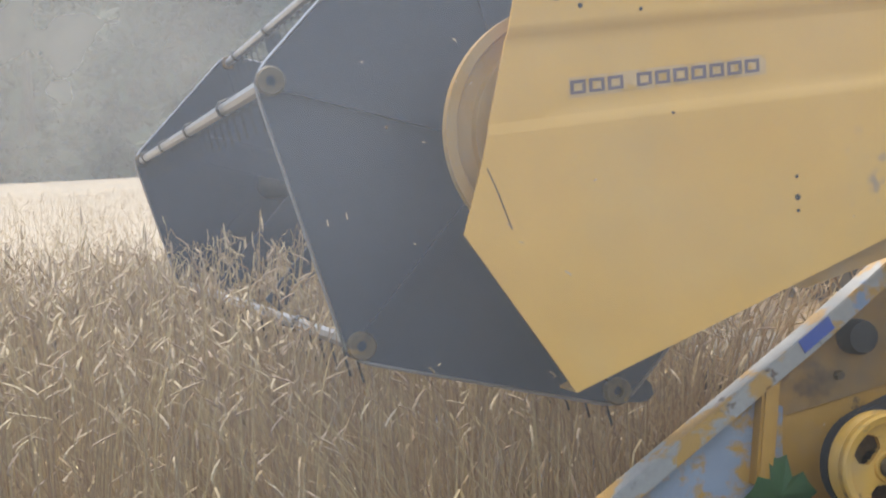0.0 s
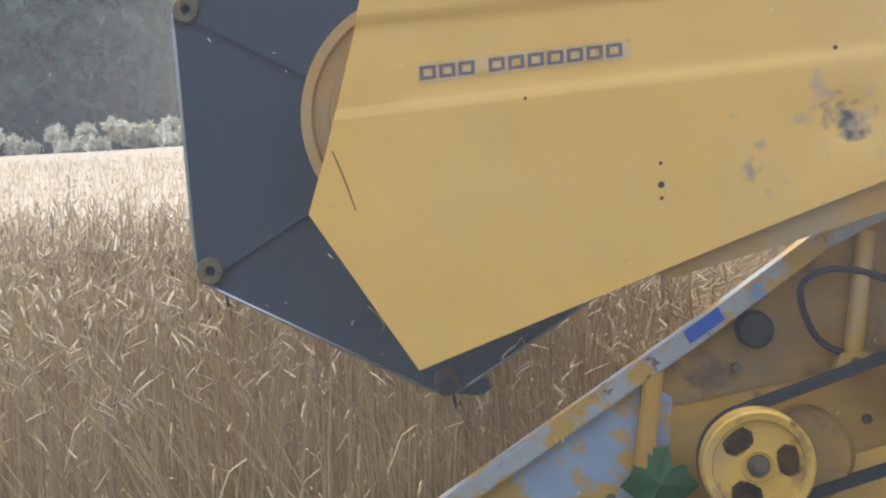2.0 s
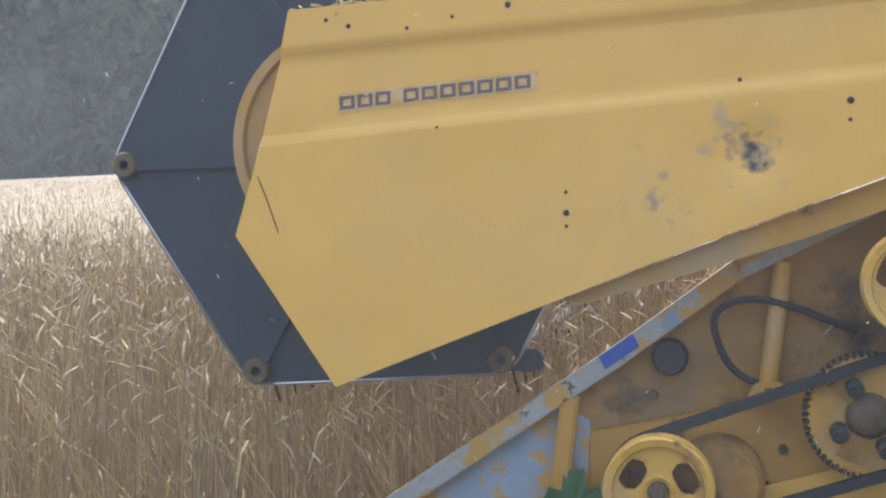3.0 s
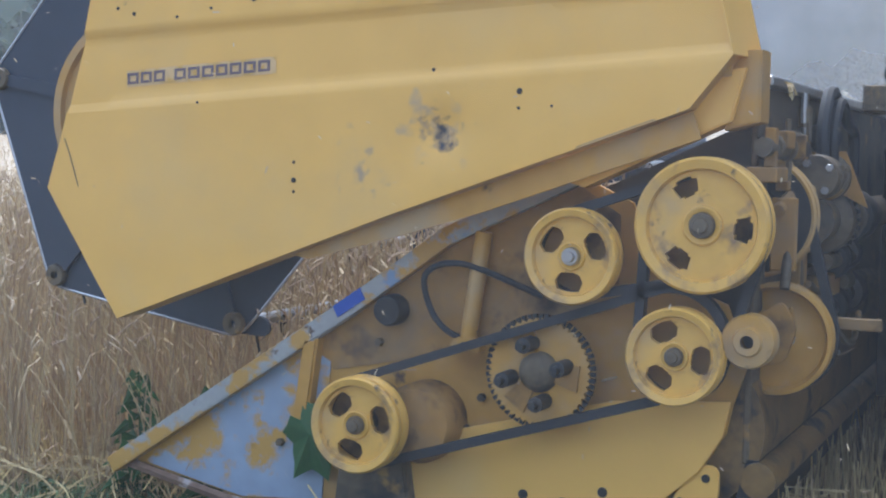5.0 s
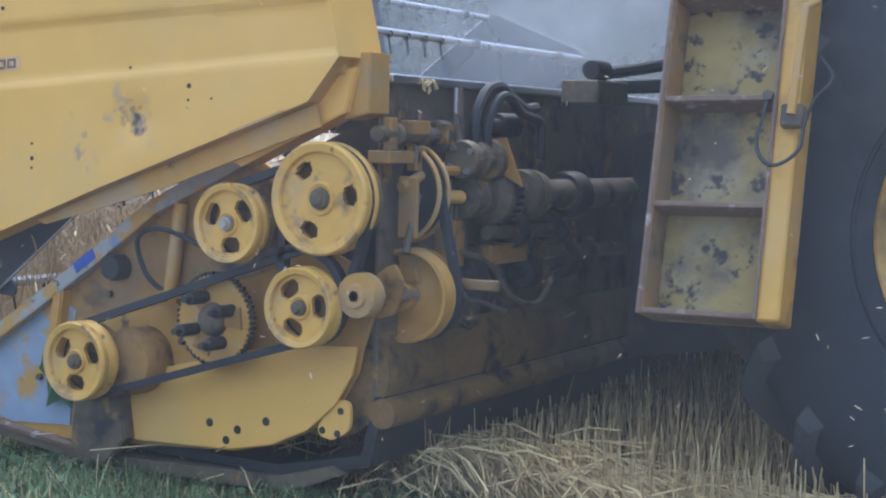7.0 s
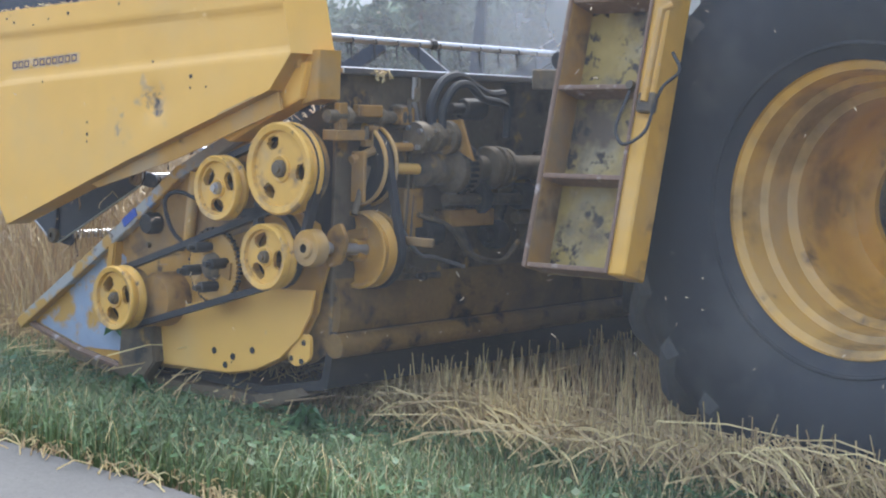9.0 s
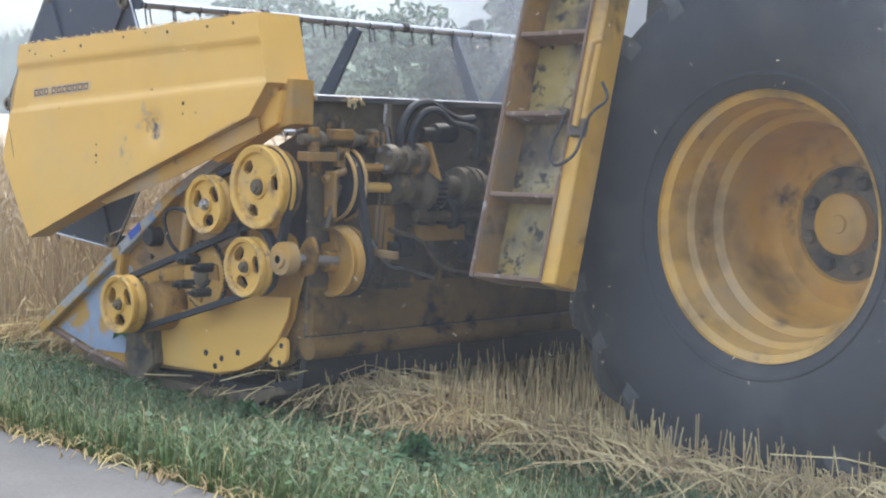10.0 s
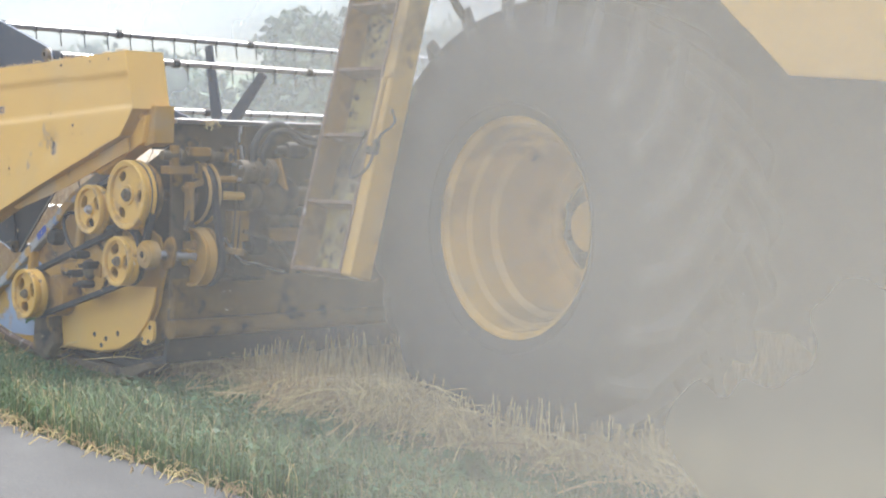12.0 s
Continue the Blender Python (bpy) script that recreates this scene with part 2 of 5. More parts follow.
# ---- mesh helpers ----
def part(name, bm, mat, parent=None, label="", smooth=False):
    me = bpy.data.meshes.new(name)
    bmesh.ops.recalc_face_normals(bm, faces=bm.faces)
    bm.to_mesh(me)
    bm.free()
    me.materials.append(mat)
    if smooth:
        me.polygons.foreach_set("use_smooth", [True] * len(me.polygons))
        me.set_sharp_from_angle(angle=radians(38))
    ob = new(name, me)
    if parent:
        ob.parent = parent
    if label:
        ob["label"] = label
    return ob


def raw(name, verts, faces, mats, index=None, parent=None, smooth=False):
    me = bpy.data.meshes.new(name)
    me.from_pydata(verts, [], faces)
    for m in mats:
        me.materials.append(m)
    if index is not None:
        me.polygons.foreach_set("material_index", index)
    if smooth:
        me.polygons.foreach_set("use_smooth", [True] * len(me.polygons))
    ob = new(name, me)
    if parent:
        ob.parent = parent
    return ob


def box(x0, x1, y0, y1, z0, z1, bevel=0.004, bm=None):
    bm = bm or bmesh.new()
    r = bmesh.ops.create_cube(bm, size=1)
    for v in r["verts"]:
        v.co = Vector(((x0 + x1) / 2 + v.co.x * (x1 - x0), (y0 + y1) / 2 + v.co.y * (y1 - y0), (z0 + z1) / 2 + v.co.z * (z1 - z0)))
    if bevel:
        es = list({e for v in r["verts"] for e in v.link_edges})
        bmesh.ops.bevel(bm, geom=es, offset=bevel, segments=1, affect="EDGES")
    return bm


def prism(outline, y0, y1, bevel=0.0, bm=None):
    """A plate with an outline in x and z, from y0 to y1."""
    bm = bm or bmesh.new()
    a = [bm.verts.new((x, y0, z)) for x, z in outline]
    b = [bm.verts.new((x, y1, z)) for x, z in outline]
    n = len(a)
    fs = [bm.faces.new(a), bm.faces.new(b[::-1])]
    for i in range(n):
        fs.append(bm.faces.new((a[i], b[i], b[(i + 1) % n], a[(i + 1) % n])))
    if bevel:
        bmesh.ops.bevel(bm, geom=list({e for f in fs[:1] for e in f.edges}), offset=bevel, segments=2, affect="EDGES")
    return bm


def lathe(profile, seg=48, centre=(0, 0, 0), bm=None, closed=False):
    """Turns a profile of (radius, y) round an axis along y."""
    bm = bm or bmesh.new()
    rings = []
    for r, y in profile:
        if r < 1e-6:
            rings.append([bm.verts.new((centre[0], centre[1] + y, centre[2]))])
        else:
            rings.append([bm.verts.new((centre[0] + r * math.cos(a), centre[1] + y, centre[2] + r * math.sin(a)))
                          for a in (2 * math.pi * i / seg for i in range(seg))])
    pairs = list(zip(rings, rings[1:])) + ([(rings[-1], rings[0])] if closed else [])
    for p, q in pairs:
        for i in range(seg):
            j = (i + 1) % seg
            if len(p) == 1 and len(q) == 1:
                continue
            if len(p) == 1:
                bm.faces.new((p[0], q[i], q[j]))
            elif len(q) == 1:
                bm.faces.new((p[i], p[j], q[0]))
            else:
                bm.faces.new((p[i], p[j], q[j], q[i]))
    return bm


def tube(points, radius, seg=8, bm=None, closed=False):
    """A round bar or hose along points."""
    bm = bm or bmesh.new()
    pts = [Vector(p) for p in points]
    n = len(pts)
    rings = []
    side = None
    for i, p in enumerate(pts):
        a, b = pts[i - 1] if (i or closed) else p, pts[(i + 1) % n] if (i < n - 1 or closed) else p
        d = (b - a).normalized()
        if side is None:
            side = d.orthogonal().normalized()
        side = (side - side.dot(d) * d).normalized()
        up = d.cross(side)
        rings.append([bm.verts.new(p + radius * (math.cos(2 * math.pi * k / seg) * side + math.sin(2 * math.pi * k / seg) * up)) for k in range(seg)])
    for i in range(n if closed else n - 1):
        p, q = rings[i], rings[(i + 1) % n]
        if closed and i == n - 1:
            s = min(range(seg), key=lambda k: (p[0].co - q[k].co).length)
            q = q[s:] + q[:s]
        for k in range(seg):
            bm.faces.new((p[k], p[(k + 1) % seg], q[(k + 1) % seg], q[k]))
    if not closed:
        bm.faces.new(rings[0])
        bm.faces.new(rings[-1][::-1])
    return bm


def curve_points(points, steps=6):
    """A smooth line through points."""
    p = [Vector(q) for q in points]
    p = [2 * p[0] - p[1]] + p + [2 * p[-1] - p[-2]]
    out = []
    for i in range(1, len(p) - 2):
        for k in range(steps):
            t = k / steps
            out.append(0.5 * (2 * p[i] + (p[i + 1] - p[i - 1]) * t + (2 * p[i - 1] - 5 * p[i] + 4 * p[i + 1] - p[i + 2]) * t * t
                              + (3 * p[i] - p[i - 1] - 3 * p[i + 1] + p[i + 2]) * t ** 3))
    return out + [p[-2]]


def web(radii, seg, y0, y1, hole, bm=None):
    """A round plate about the y axis with holes: hole(radius, angle in degrees) says which cells are open."""
    bm = bm or bmesh.new()
    fr = [[bm.verts.new((r * math.cos(2 * math.pi * i / seg), y0, r * math.sin(2 * math.pi * i / seg))) for i in range(seg)] for r in radii]
    bk = [[bm.verts.new((v.co.x, y1, v.co.z)) for v in ring] for ring in fr]
    full = lambda k, i: 0 <= k < len(radii) - 1 and not hole((radii[k] + radii[k + 1]) / 2, (i + 0.5) * 360 / seg)
    for k in range(len(radii) - 1):
        for i in range(seg):
            if not full(k, i):
                continue
            j = (i + 1) % seg
            bm.faces.new((fr[k][i], fr[k][j], fr[k + 1][j], fr[k + 1][i]))
            bm.faces.new((bk[k][i], bk[k + 1][i], bk[k + 1][j], bk[k][j]))
            if not full(k - 1, i):
                bm.faces.new((fr[k][i], bk[k][i], bk[k][j], fr[k][j]))
            if not full(k + 1, i):
                bm.faces.new((fr[k + 1][i], fr[k + 1][j], bk[k + 1][j], bk[k + 1][i]))
            if not full(k, (i - 1) % seg):
                bm.faces.new((fr[k][i], fr[k + 1][i], bk[k + 1][i], bk[k][i]))
            if not full(k, j):
                bm.faces.new((fr[k][j], bk[k][j], bk[k + 1][j], fr[k + 1][j]))
    return bm


def bolt(x, y, z, r=0.012, h=0.012, bm=None):
    return lathe([(0, -h), (r * 0.9, -h), (r, -h * 0.8), (r, 0), (0, 0)], 6, (x, y, z), bm)


# ---- ground ----
def rise(x, y):
    """Height of the land: level by the road, climbing gently to the wood."""
    if y <= 6:
        return 0.0
    lift = min(1.15, 0.92 + (x + 25) * 0.012) if x > -35 else 0.8 - (-35 - x) * 0.016
    return 0.034 * (y - 6.0) * max(-0.25, lift)


def sheet(name, xs, ys, height, mat, jitter=0.0):
    v = [(x, y, height(x, y) + (noise.noise((x * 1.7, y * 1.7, 3)) * jitter)) for y in ys for x in xs]
    n = len(xs)
    f = [(j * n + i, j * n + i + 1, (j + 1) * n + i + 1, (j + 1) * n + i) for j in range(len(ys) - 1) for i in range(n - 1)]
    return raw(name, v, f, [mat], smooth=True)


def spaced(a, b, near, step, grow):
    out, s = [near], step
    while out[-1] < b:
        out.append(min(b, out[-1] + s))
        s *= grow
    s, low = step, []
    while (low[-1] if low else near) > a:
        low.append(max(a, (low[-1] if low else near) - s))
        s *= grow
    return low[::-1] + out


ROAD_EDGE = -1.36
ground = sheet("ground", spaced(-900, 700, -2, 0.3, 1.13), spaced(-400, 900, -0.5, 0.12, 1.13), lambda x, y: rise(x, y) - 0.012, soil, 0.012)
tagged(ground, "brown field soil with broken straw, rising to a wood", "ground", kind="structure")


def road_edge(x):
    return ROAD_EDGE + 0.05 * noise.noise((x * 1.3, 0, 5)) + 0.03 * noise.noise((x * 5, 2, 5))


rx = spaced(-60, 40, -2, 0.06, 1.05)
rv = [(x, y, 0.028) for x in rx for y in (-4.9, road_edge(x))] + [(x, y, -0.08) for x in rx for y in (-4.9, road_edge(x))]
k = 2 * len(rx)
rf = []
for i in range(0, k - 2, 2):
    rf += [(i, i + 2, i + 3, i + 1), (i + 1, i + 3, k + i + 3, k + i + 1), (i, k + i, k + i + 2, i + 2)]
road = tagged(raw("road", rv, rf, [asphalt]), "grey asphalt lane with a crumbling edge", "road", kind="structure")


# ---- crop, grass and straw ----
def stalks(rng, places, heights, lean, ear=True, width=0.0022, push=None):
    """Wheat stalks as thin three-sided stems with a nodding ear and sometimes a dry leaf."""
    V, F, M = [], [], []
    for n, ((x, y, z0), h) in enumerate(zip(places, heights)):
        a = rng.uniform(0, 2 * math.pi)
        k = 5.0 if ear and rng.random() < 0.05 else 1.0
        lx, ly = k * lean * rng.normal(0.25 * (k > 1), 1), k * lean * rng.normal(0, 1)
        h = h * (1 - 0.06 * k if k > 1 else 1)
        if push is not None and push[n]:
            lx, h = lx - push[n], h * (1 - 0.3 * push[n])
        dx, dy = math.cos(a), math.sin(a)
        if not ear:
            pts = [(x, y, z0), (x + lx * h, y + ly * h, z0 + h)]
        else:
            # neighbours lean alike, and the ripe tip arches over
            sx, sy = 0.16 * noise.noise((x * 1.9, y * 1.9, 2)), 0.12 * noise.noise((x * 1.9, y * 1.9, 8))
            lx, ly = lx + sx, ly + sy
            hook = rng.random() < 0.8
            if rng.random() < 0.6:
                a = math.atan2(ly, lx) + rng.normal(0, 0.6)
            dx, dy = math.cos(a), math.sin(a)
            b = rng.uniform(0.03, 0.075) if hook else 0.012
            tx, ty = x + lx * h, y + ly * h
            pts = [(x, y, z0), (x + lx * 0.3 * h, y + ly * 0.3 * h, z0 + h * 0.5), (tx - lx * 0.25 * h, ty - ly * 0.25 * h, z0 + h * 0.86),
                   (tx + dx * b * 0.2, ty + dy * b * 0.2, z0 + h * 0.965), (tx + dx * b * 0.6, ty + dy * b * 0.6, z0 + h), (tx + dx * b, ty + dy * b, z0 + h * (0.975 if hook else 1.03))]
        base = len(V)
        for i, p in enumerate(pts):
            w = width * (1 - 0.35 * i / len(pts))
            for q in range(3):
                c = a + q * 2.0944
                V.append((p[0] + w * math.cos(c), p[1] + w * math.sin(c), p[2]))
        for i in range(len(pts) - 1):
            for q in range(3):
                r = (q + 1) % 3
                F.append((base + 3 * i + q, base + 3 * i + r, base + 3 * i + 3 + r, base + 3 * i + 3 + q))
                M.append(0)
        if ear:
            p = Vector(pts[-1])
            turn = rng.uniform(1.9, 2.95) if hook else rng.uniform(-0.3, 0.7)
            d = Vector((dx * math.sin(turn), dy * math.sin(turn), math.cos(turn)))
            s = Vector((-dy, dx, 0))
            u = d.cross(s)
            L = rng.uniform(0.038, 0.06)
            base = len(V)
            droop = Vector((dx, dy, -0.2)) * (0.02 if hook else 0.004)
            for f, w in ((0, 0.0016), (0.14, 0.0036), (0.28, 0.0025), (0.42, 0.0038), (0.56, 0.0025), (0.7, 0.0034), (0.86, 0.0022), (1.0, 0.001)):
                for q in range(4):
                    c = q * math.pi / 2
                    V.append(tuple(p + d * (L * f) + droop * f * (1 - f) * 4 + w * (math.cos(c) * s + 0.75 * math.sin(c) * u)))
            for i in range(7):
                for q in range(4):
                    r = (q + 1) % 4
                    F.append((base + 4 * i + q, base + 4 * i + r, base + 4 * i + 4 + r, base + 4 * i + 4 + q))
                    M.append(1)
            if rng.random() < 0.2:
                g = rng.uniform(0.2, 0.6)
                q0 = Vector((x + lx * g * h, y + ly * g * h, z0 + g * h))
                b2 = rng.uniform(0, 6.28)
                o, s2 = Vector((math.cos(b2), math.sin(b2), 0)), Vector((-math.sin(b2), math.cos(b2), 0)) * 0.004
                base = len(V)
                for f, zz in ((0, 0), (0.05, 0.05), (0.11, 0.03), (0.16, -0.05)):
                    c = q0 + o * f + Vector((0, 0, zz))
                    V += [tuple(c - s2 * (1 - f * 4)), tuple(c + s2 * (1 - f * 4))]
                for i in range(3):
                    F.append((base + 2 * i, base + 2 * i + 1, base + 2 * i + 3, base + 2 * i + 2))
                    M.append(0)
    return V, F, M


STRIP, SWATH_NEAR, SWATH_FAR = 0.4, -0.37, 3.55
WHEAT = 0.80


def strip_mesh(name, rng, near, far, length):
    """One strip of standing wheat, dense by its open edge."""
    P, H, B = [], [], []
    y = near
    while y < far:
        dense = 760 if y < near + 0.4 else 460 if y < near + 1.2 else 230
        for _ in range(int(dense * length * 0.1)):
            P.append((rng.uniform(-length / 2, length / 2), y + rng.uniform(0, 0.1), 0.0))
            edge = min(1.0, (y - near) / 0.9)
            H.append(rng.normal(WHEAT - 0.10 * (1 - edge), 0.075))
            B.append(rng.uniform(0.15, 0.75) if y < near + 0.45 and rng.random() < 0.36 else 0)
        y += 0.1
    V, F, M = stalks(rng, P, H, 0.05, width=0.0019, push=B)
    me = bpy.data.meshes.new(name)
    me.from_pydata(V, [], F)
    me.materials.append(wheat_stem)
    me.materials.append(wheat_ear)
    me.polygons.foreach_set("material_index", M)
    return me


rng = np.random.default_rng(4)
strip_meshes = [strip_mesh("wheat_strip", rng, SWATH_NEAR, SWATH_FAR, STRIP) for _ in range(4)]
KNIFE = -2.72
strips = []
x = 1.9
i = 0
while x > -16.5:
    ob = new("wheat_strip", strip_meshes[i % 4])
    ob.matrix_basis = pose(x, 0, 0)
    tagged(ob, "strip of ripe golden wheat standing on the field", "wheat", "wheat strips", "stuff")
    strips.append((x, ob))
    x -= STRIP
    i += 1


def field_wheat(name, rng, count, xr, yr, power, tops):
    P, H = [], []
    for _ in range(count):
        y = yr[0] + (yr[1] - yr[0]) * rng.random() ** power
        xx = rng.uniform(*xr(y))
        P.append((xx, y, rise(xx, y) + (WHEAT - tops)))
        H.append(tops + rng.normal(0, 0.05))
    V, F, M = stalks(rng, P, H, 0.05, width=0.0022)
    return raw(name, V, F, [wheat_stem, wheat_ear], M)


tagged(field_wheat("standing_wheat", np.random.default_rng(5), 26000, lambda y: (-8 - y * 1.1, 2.0 + y * 0.35), (3.5, 30.0), 1.7, 0.35),
       "ripe golden wheat with nodding ears", "wheat", kind="stuff")
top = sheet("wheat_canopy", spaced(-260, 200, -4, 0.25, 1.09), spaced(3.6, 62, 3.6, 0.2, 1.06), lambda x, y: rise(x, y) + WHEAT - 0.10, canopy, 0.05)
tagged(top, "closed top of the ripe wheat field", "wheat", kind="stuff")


def verge_edge(x):
    return -0.30 + 0.12 * noise.noise((x * 0.8, 1, 9))


def blades(rng, count, xr, yr, hr, name, mats, wide, pick=None, curl=0.5):
    V, F, M = [], [], []
    while count > 0:
        x, y = rng.uniform(*xr), rng.uniform(*yr)
        count -= 1
        if pick and not pick(x, y, rng):
            continue
        h = rng.uniform(*hr) * (1.0 if y < -0.85 else 0.55) * (0.55 + 0.6 * (0.5 + 0.5 * noise.noise((x * 1.6, y * 1.6, 1))))
        a, c = rng.uniform(0, 6.28), rng.uniform(0.1, curl)
        o, s = (math.cos(a), math.sin(a)), (-math.sin(a), math.cos(a))
        base = len(V)
        for f, z in ((0, 0), (0.35, 0.6), (0.75, 0.92), (1.15, 0.95 - 0.4 * c)):
            w = wide * (1.0 - 0.8 * f / 1.15)
            cx, cy = x + o[0] * c * h * f * f, y + o[1] * c * h * f * f
            V += [(cx - s[0] * w, cy - s[1] * w, h * z), (cx + s[0] * w, cy + s[1] * w, h * z)]
        for i in range(3):
            F.append((base + 2 * i, base + 2 * i + 1, base + 2 * i + 3, base + 2 * i + 2))
            M.append(0)
    return raw(name, V, F, mats, M)


def verge_pick(x, y, rng):
    if y < road_edge(x) + 0.03:
        return False
    e = verge_edge(x)
    return y < e + 0.05 or rng.random() < 0.25 * math.exp(-(y - e) / 0.2)


verge = blades(np.random.default_rng(7), 70000, (-9.5, 2.6), (-1.5, 0.3), (0.04, 0.22), "grass_verge", [grass_blade], 0.003, verge_pick, curl=0.95)
tagged(verge, "tufted green grass on the road verge", "grass", kind="stuff")

dry = blades(np.random.default_rng(27), 7000, (-9.5, 2.6), (-1.4, -0.2), (0.06, 0.24), "dry_grass", [straw], 0.0016, verge_pick, curl=0.8)
tagged(dry, "dry straw-coloured stems among the green grass", "grass", kind="stuff")

# low broad-leaved weeds among the grass
V, F, M = [], [], []
rng = np.random.default_rng(19)
for _ in range(15000):
    x, y = rng.uniform(-9, 2.4), rng.uniform(-1.4, -0.25)
    if noise.noise((x * 0.9, y * 1.4, 7)) < -0.15 or y < road_edge(x) + 0.06:
        continue
    z, a, L = rng.uniform(0.02, 0.17 if y < -0.8 else 0.09), rng.uniform(0, 6.28), rng.uniform(0.015, 0.045)
    o, s = Vector((math.cos(a), math.sin(a), rng.uniform(-0.4, 0.4))), Vector((-math.sin(a), math.cos(a), 0))
    p = Vector((x, y, z))
    b = len(V)
    V += [tuple(p), tuple(p + o * L * 0.5 + s * L * 0.35), tuple(p + o * L), tuple(p + o * L * 0.5 - s * L * 0.35)]
    F.append((b, b + 1, b + 2, b + 3))
    M.append(0)
tagged(raw("clover", V, F, [leaf_green], M), "small green broad leaves among the grass", "weeds", kind="stuff")

# stubble rows, left standing under the cut crop
rng = np.random.default_rng(8)
P, H = [], []
for _ in range(30000):
    xx = rng.uniform(-9.5, 5.0)
    r = rng.random() ** 1.6
    yy = -0.25 + r * 5.5
    row = round(yy / 0.14) * 0.14
    yy = row + rng.normal(0, 0.022)
    if yy < verge_edge(xx) + 0.12:
        continue
    P.append((xx, yy, -0.01))
    H.append(max(0.05, rng.normal(0.20, 0.035)))
V, F, M = stalks(rng, P, H, 0.12, ear=False, width=0.0028)
tagged(raw("stubble", V, F, [straw], M), "cut golden wheat stubble in rows", "stubble", kind="stuff")

# flattened straw along the edge of the verge
V, F, M = [], [], []
rng = np.random.default_rng(9)
for k in range(15500):
    xx = rng.uniform(-8.5, 4.5)
    litter, stray = k > 14300, k % 9 == 0
    yy = road_edge(xx) + rng.normal(0.04, 0.035) if litter else verge_edge(xx) + rng.normal(0.26, 0.11)
    if litter:
        L, a, t = rng.uniform(0.04, 0.12), rng.normal(-0.5, 0.75) + (math.pi if rng.random() < 0.3 else 0), 0.02
    elif stray:
        L, a, t = rng.uniform(0.2, 0.5), rng.normal(-0.6, 1.0), rng.uniform(-0.3, 0.3)
    else:
        L, a, t = rng.uniform(0.12, 0.38), rng.normal(-0.75, 0.32) + 0.5 * noise.noise((xx * 1.5, yy * 3, 6)), rng.uniform(-0.75, -0.1)
    p0 = Vector((xx, yy, 0.03 if litter else rng.uniform(0.05, 0.21) * (0.75 + 0.5 * noise.noise((xx * 1.2, 0, 4)))))
    d = Vector((math.cos(a) * math.cos(t), math.sin(a) * math.cos(t), math.sin(t) * 0.5))
    pts = [p0, p0 + d * L * 0.5 + Vector((0, 0, 0.02)), p0 + d * L]
    side = Vector((-d.y, d.x, 0)).normalized() * 0.0024
    base = len(V)
    for p in pts:
        V += [tuple(p - side), tuple(p + side), tuple(p + Vector((0, 0, 0.004)))]
    for i in range(2):
        for q in range(3):
            r = (q + 1) % 3
            F.append((base + 3 * i + q, base + 3 * i + r, base + 3 * i + 3 + r, base + 3 * i + 3 + q))
            M.append(0)
tagged(raw("loose_straw", V, F, [straw], M), "flattened loose straw along the stubble edge", "straw", kind="stuff")


# ---- far things ----
def leaf_mass(name, rng, blobs, per, size, mats, trunks=False):
    """Crowns as crowds of small leaf clumps, each a bent triangle pair."""
    V, F, M = [], [], []
    for cx, cy, cz, rx_, ry_, rz_ in blobs:
        for _ in range(per):
            d = rng.normal(0, 1, 3)
            d /= np.linalg.norm(d)
            r = rng.uniform(0.55, 1.0) * (0.8 + 0.35 * noise.noise((d[0] * 2 + cx, d[1] * 2 + cy, d[2] * 2)))
            c = np.array([cx + d[0] * rx_ * r, cy + d[1] * ry_ * r, cz + d[2] * rz_ * r])
            u, w = rng.normal(0, 1, 3) * size * 0.5, rng.normal(0, 1, 3) * size * 0.5
            base = len(V)
            V += [tuple(c - u), tuple(c + w), tuple(c + u), tuple(c - w * 0.8 + (0, 0, -size * 0.3))]
            F += [(base, base + 1, base + 2), (base, base + 2, base + 3)]
            M += [0, 0]
        if trunks:
            base = len(V)
            g = rise(cx, cy)
            for z, w in ((g - 0.2, 0.25), (cz, 0.12)):
                V += [(cx - w, cy, z), (cx, cy - w, z), (cx + w, cy, z), (cx, cy + w, z)]
            for q in range(4):
                F.append((base + q, base + (q + 1) % 4, base + 4 + (q + 1) % 4, base + 4 + q))
                M.append(1)
    return raw(name, V, F, mats, M)


rng = np.random.default_rng(11)
blobs = []
for row, yy in ((0, 66), (1, 71), (2, 78)):
    xx = -68.0
    while xx < 52:
        g = rise(xx, yy)
        tall = rng.uniform(9, 15) * (1 if xx > -55 else 0.62)
        for zz in (0.12, 0.35, 0.6, 0.85):
            blobs.append((xx + rng.normal(0, 0.8), yy + rng.normal(0, 1), g + tall * zz, rng.uniform(2.2, 3.4), 2.4, tall * 0.2))
        xx += rng.uniform(2.4, 4.0)
wood = leaf_mass("woodland", rng, blobs, 330, 0.5, [wood_leaf, bark], True)
tagged(wood, "dark dense wood along the top of the field", "woodland", kind="stuff")
# rising sheet in leaf colour, added as the dark depth between the trunks
back = sheet("wood_shade_backing", spaced(-70, 60, 0, 4, 1.0), [80, 81, 86], lambda x, y: rise(x, y) + (0 if y < 81 else 12 + 2 * noise.noise((x * 0.2, 0, 0))), wood_leaf, 0.5)
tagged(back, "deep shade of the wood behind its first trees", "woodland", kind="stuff")

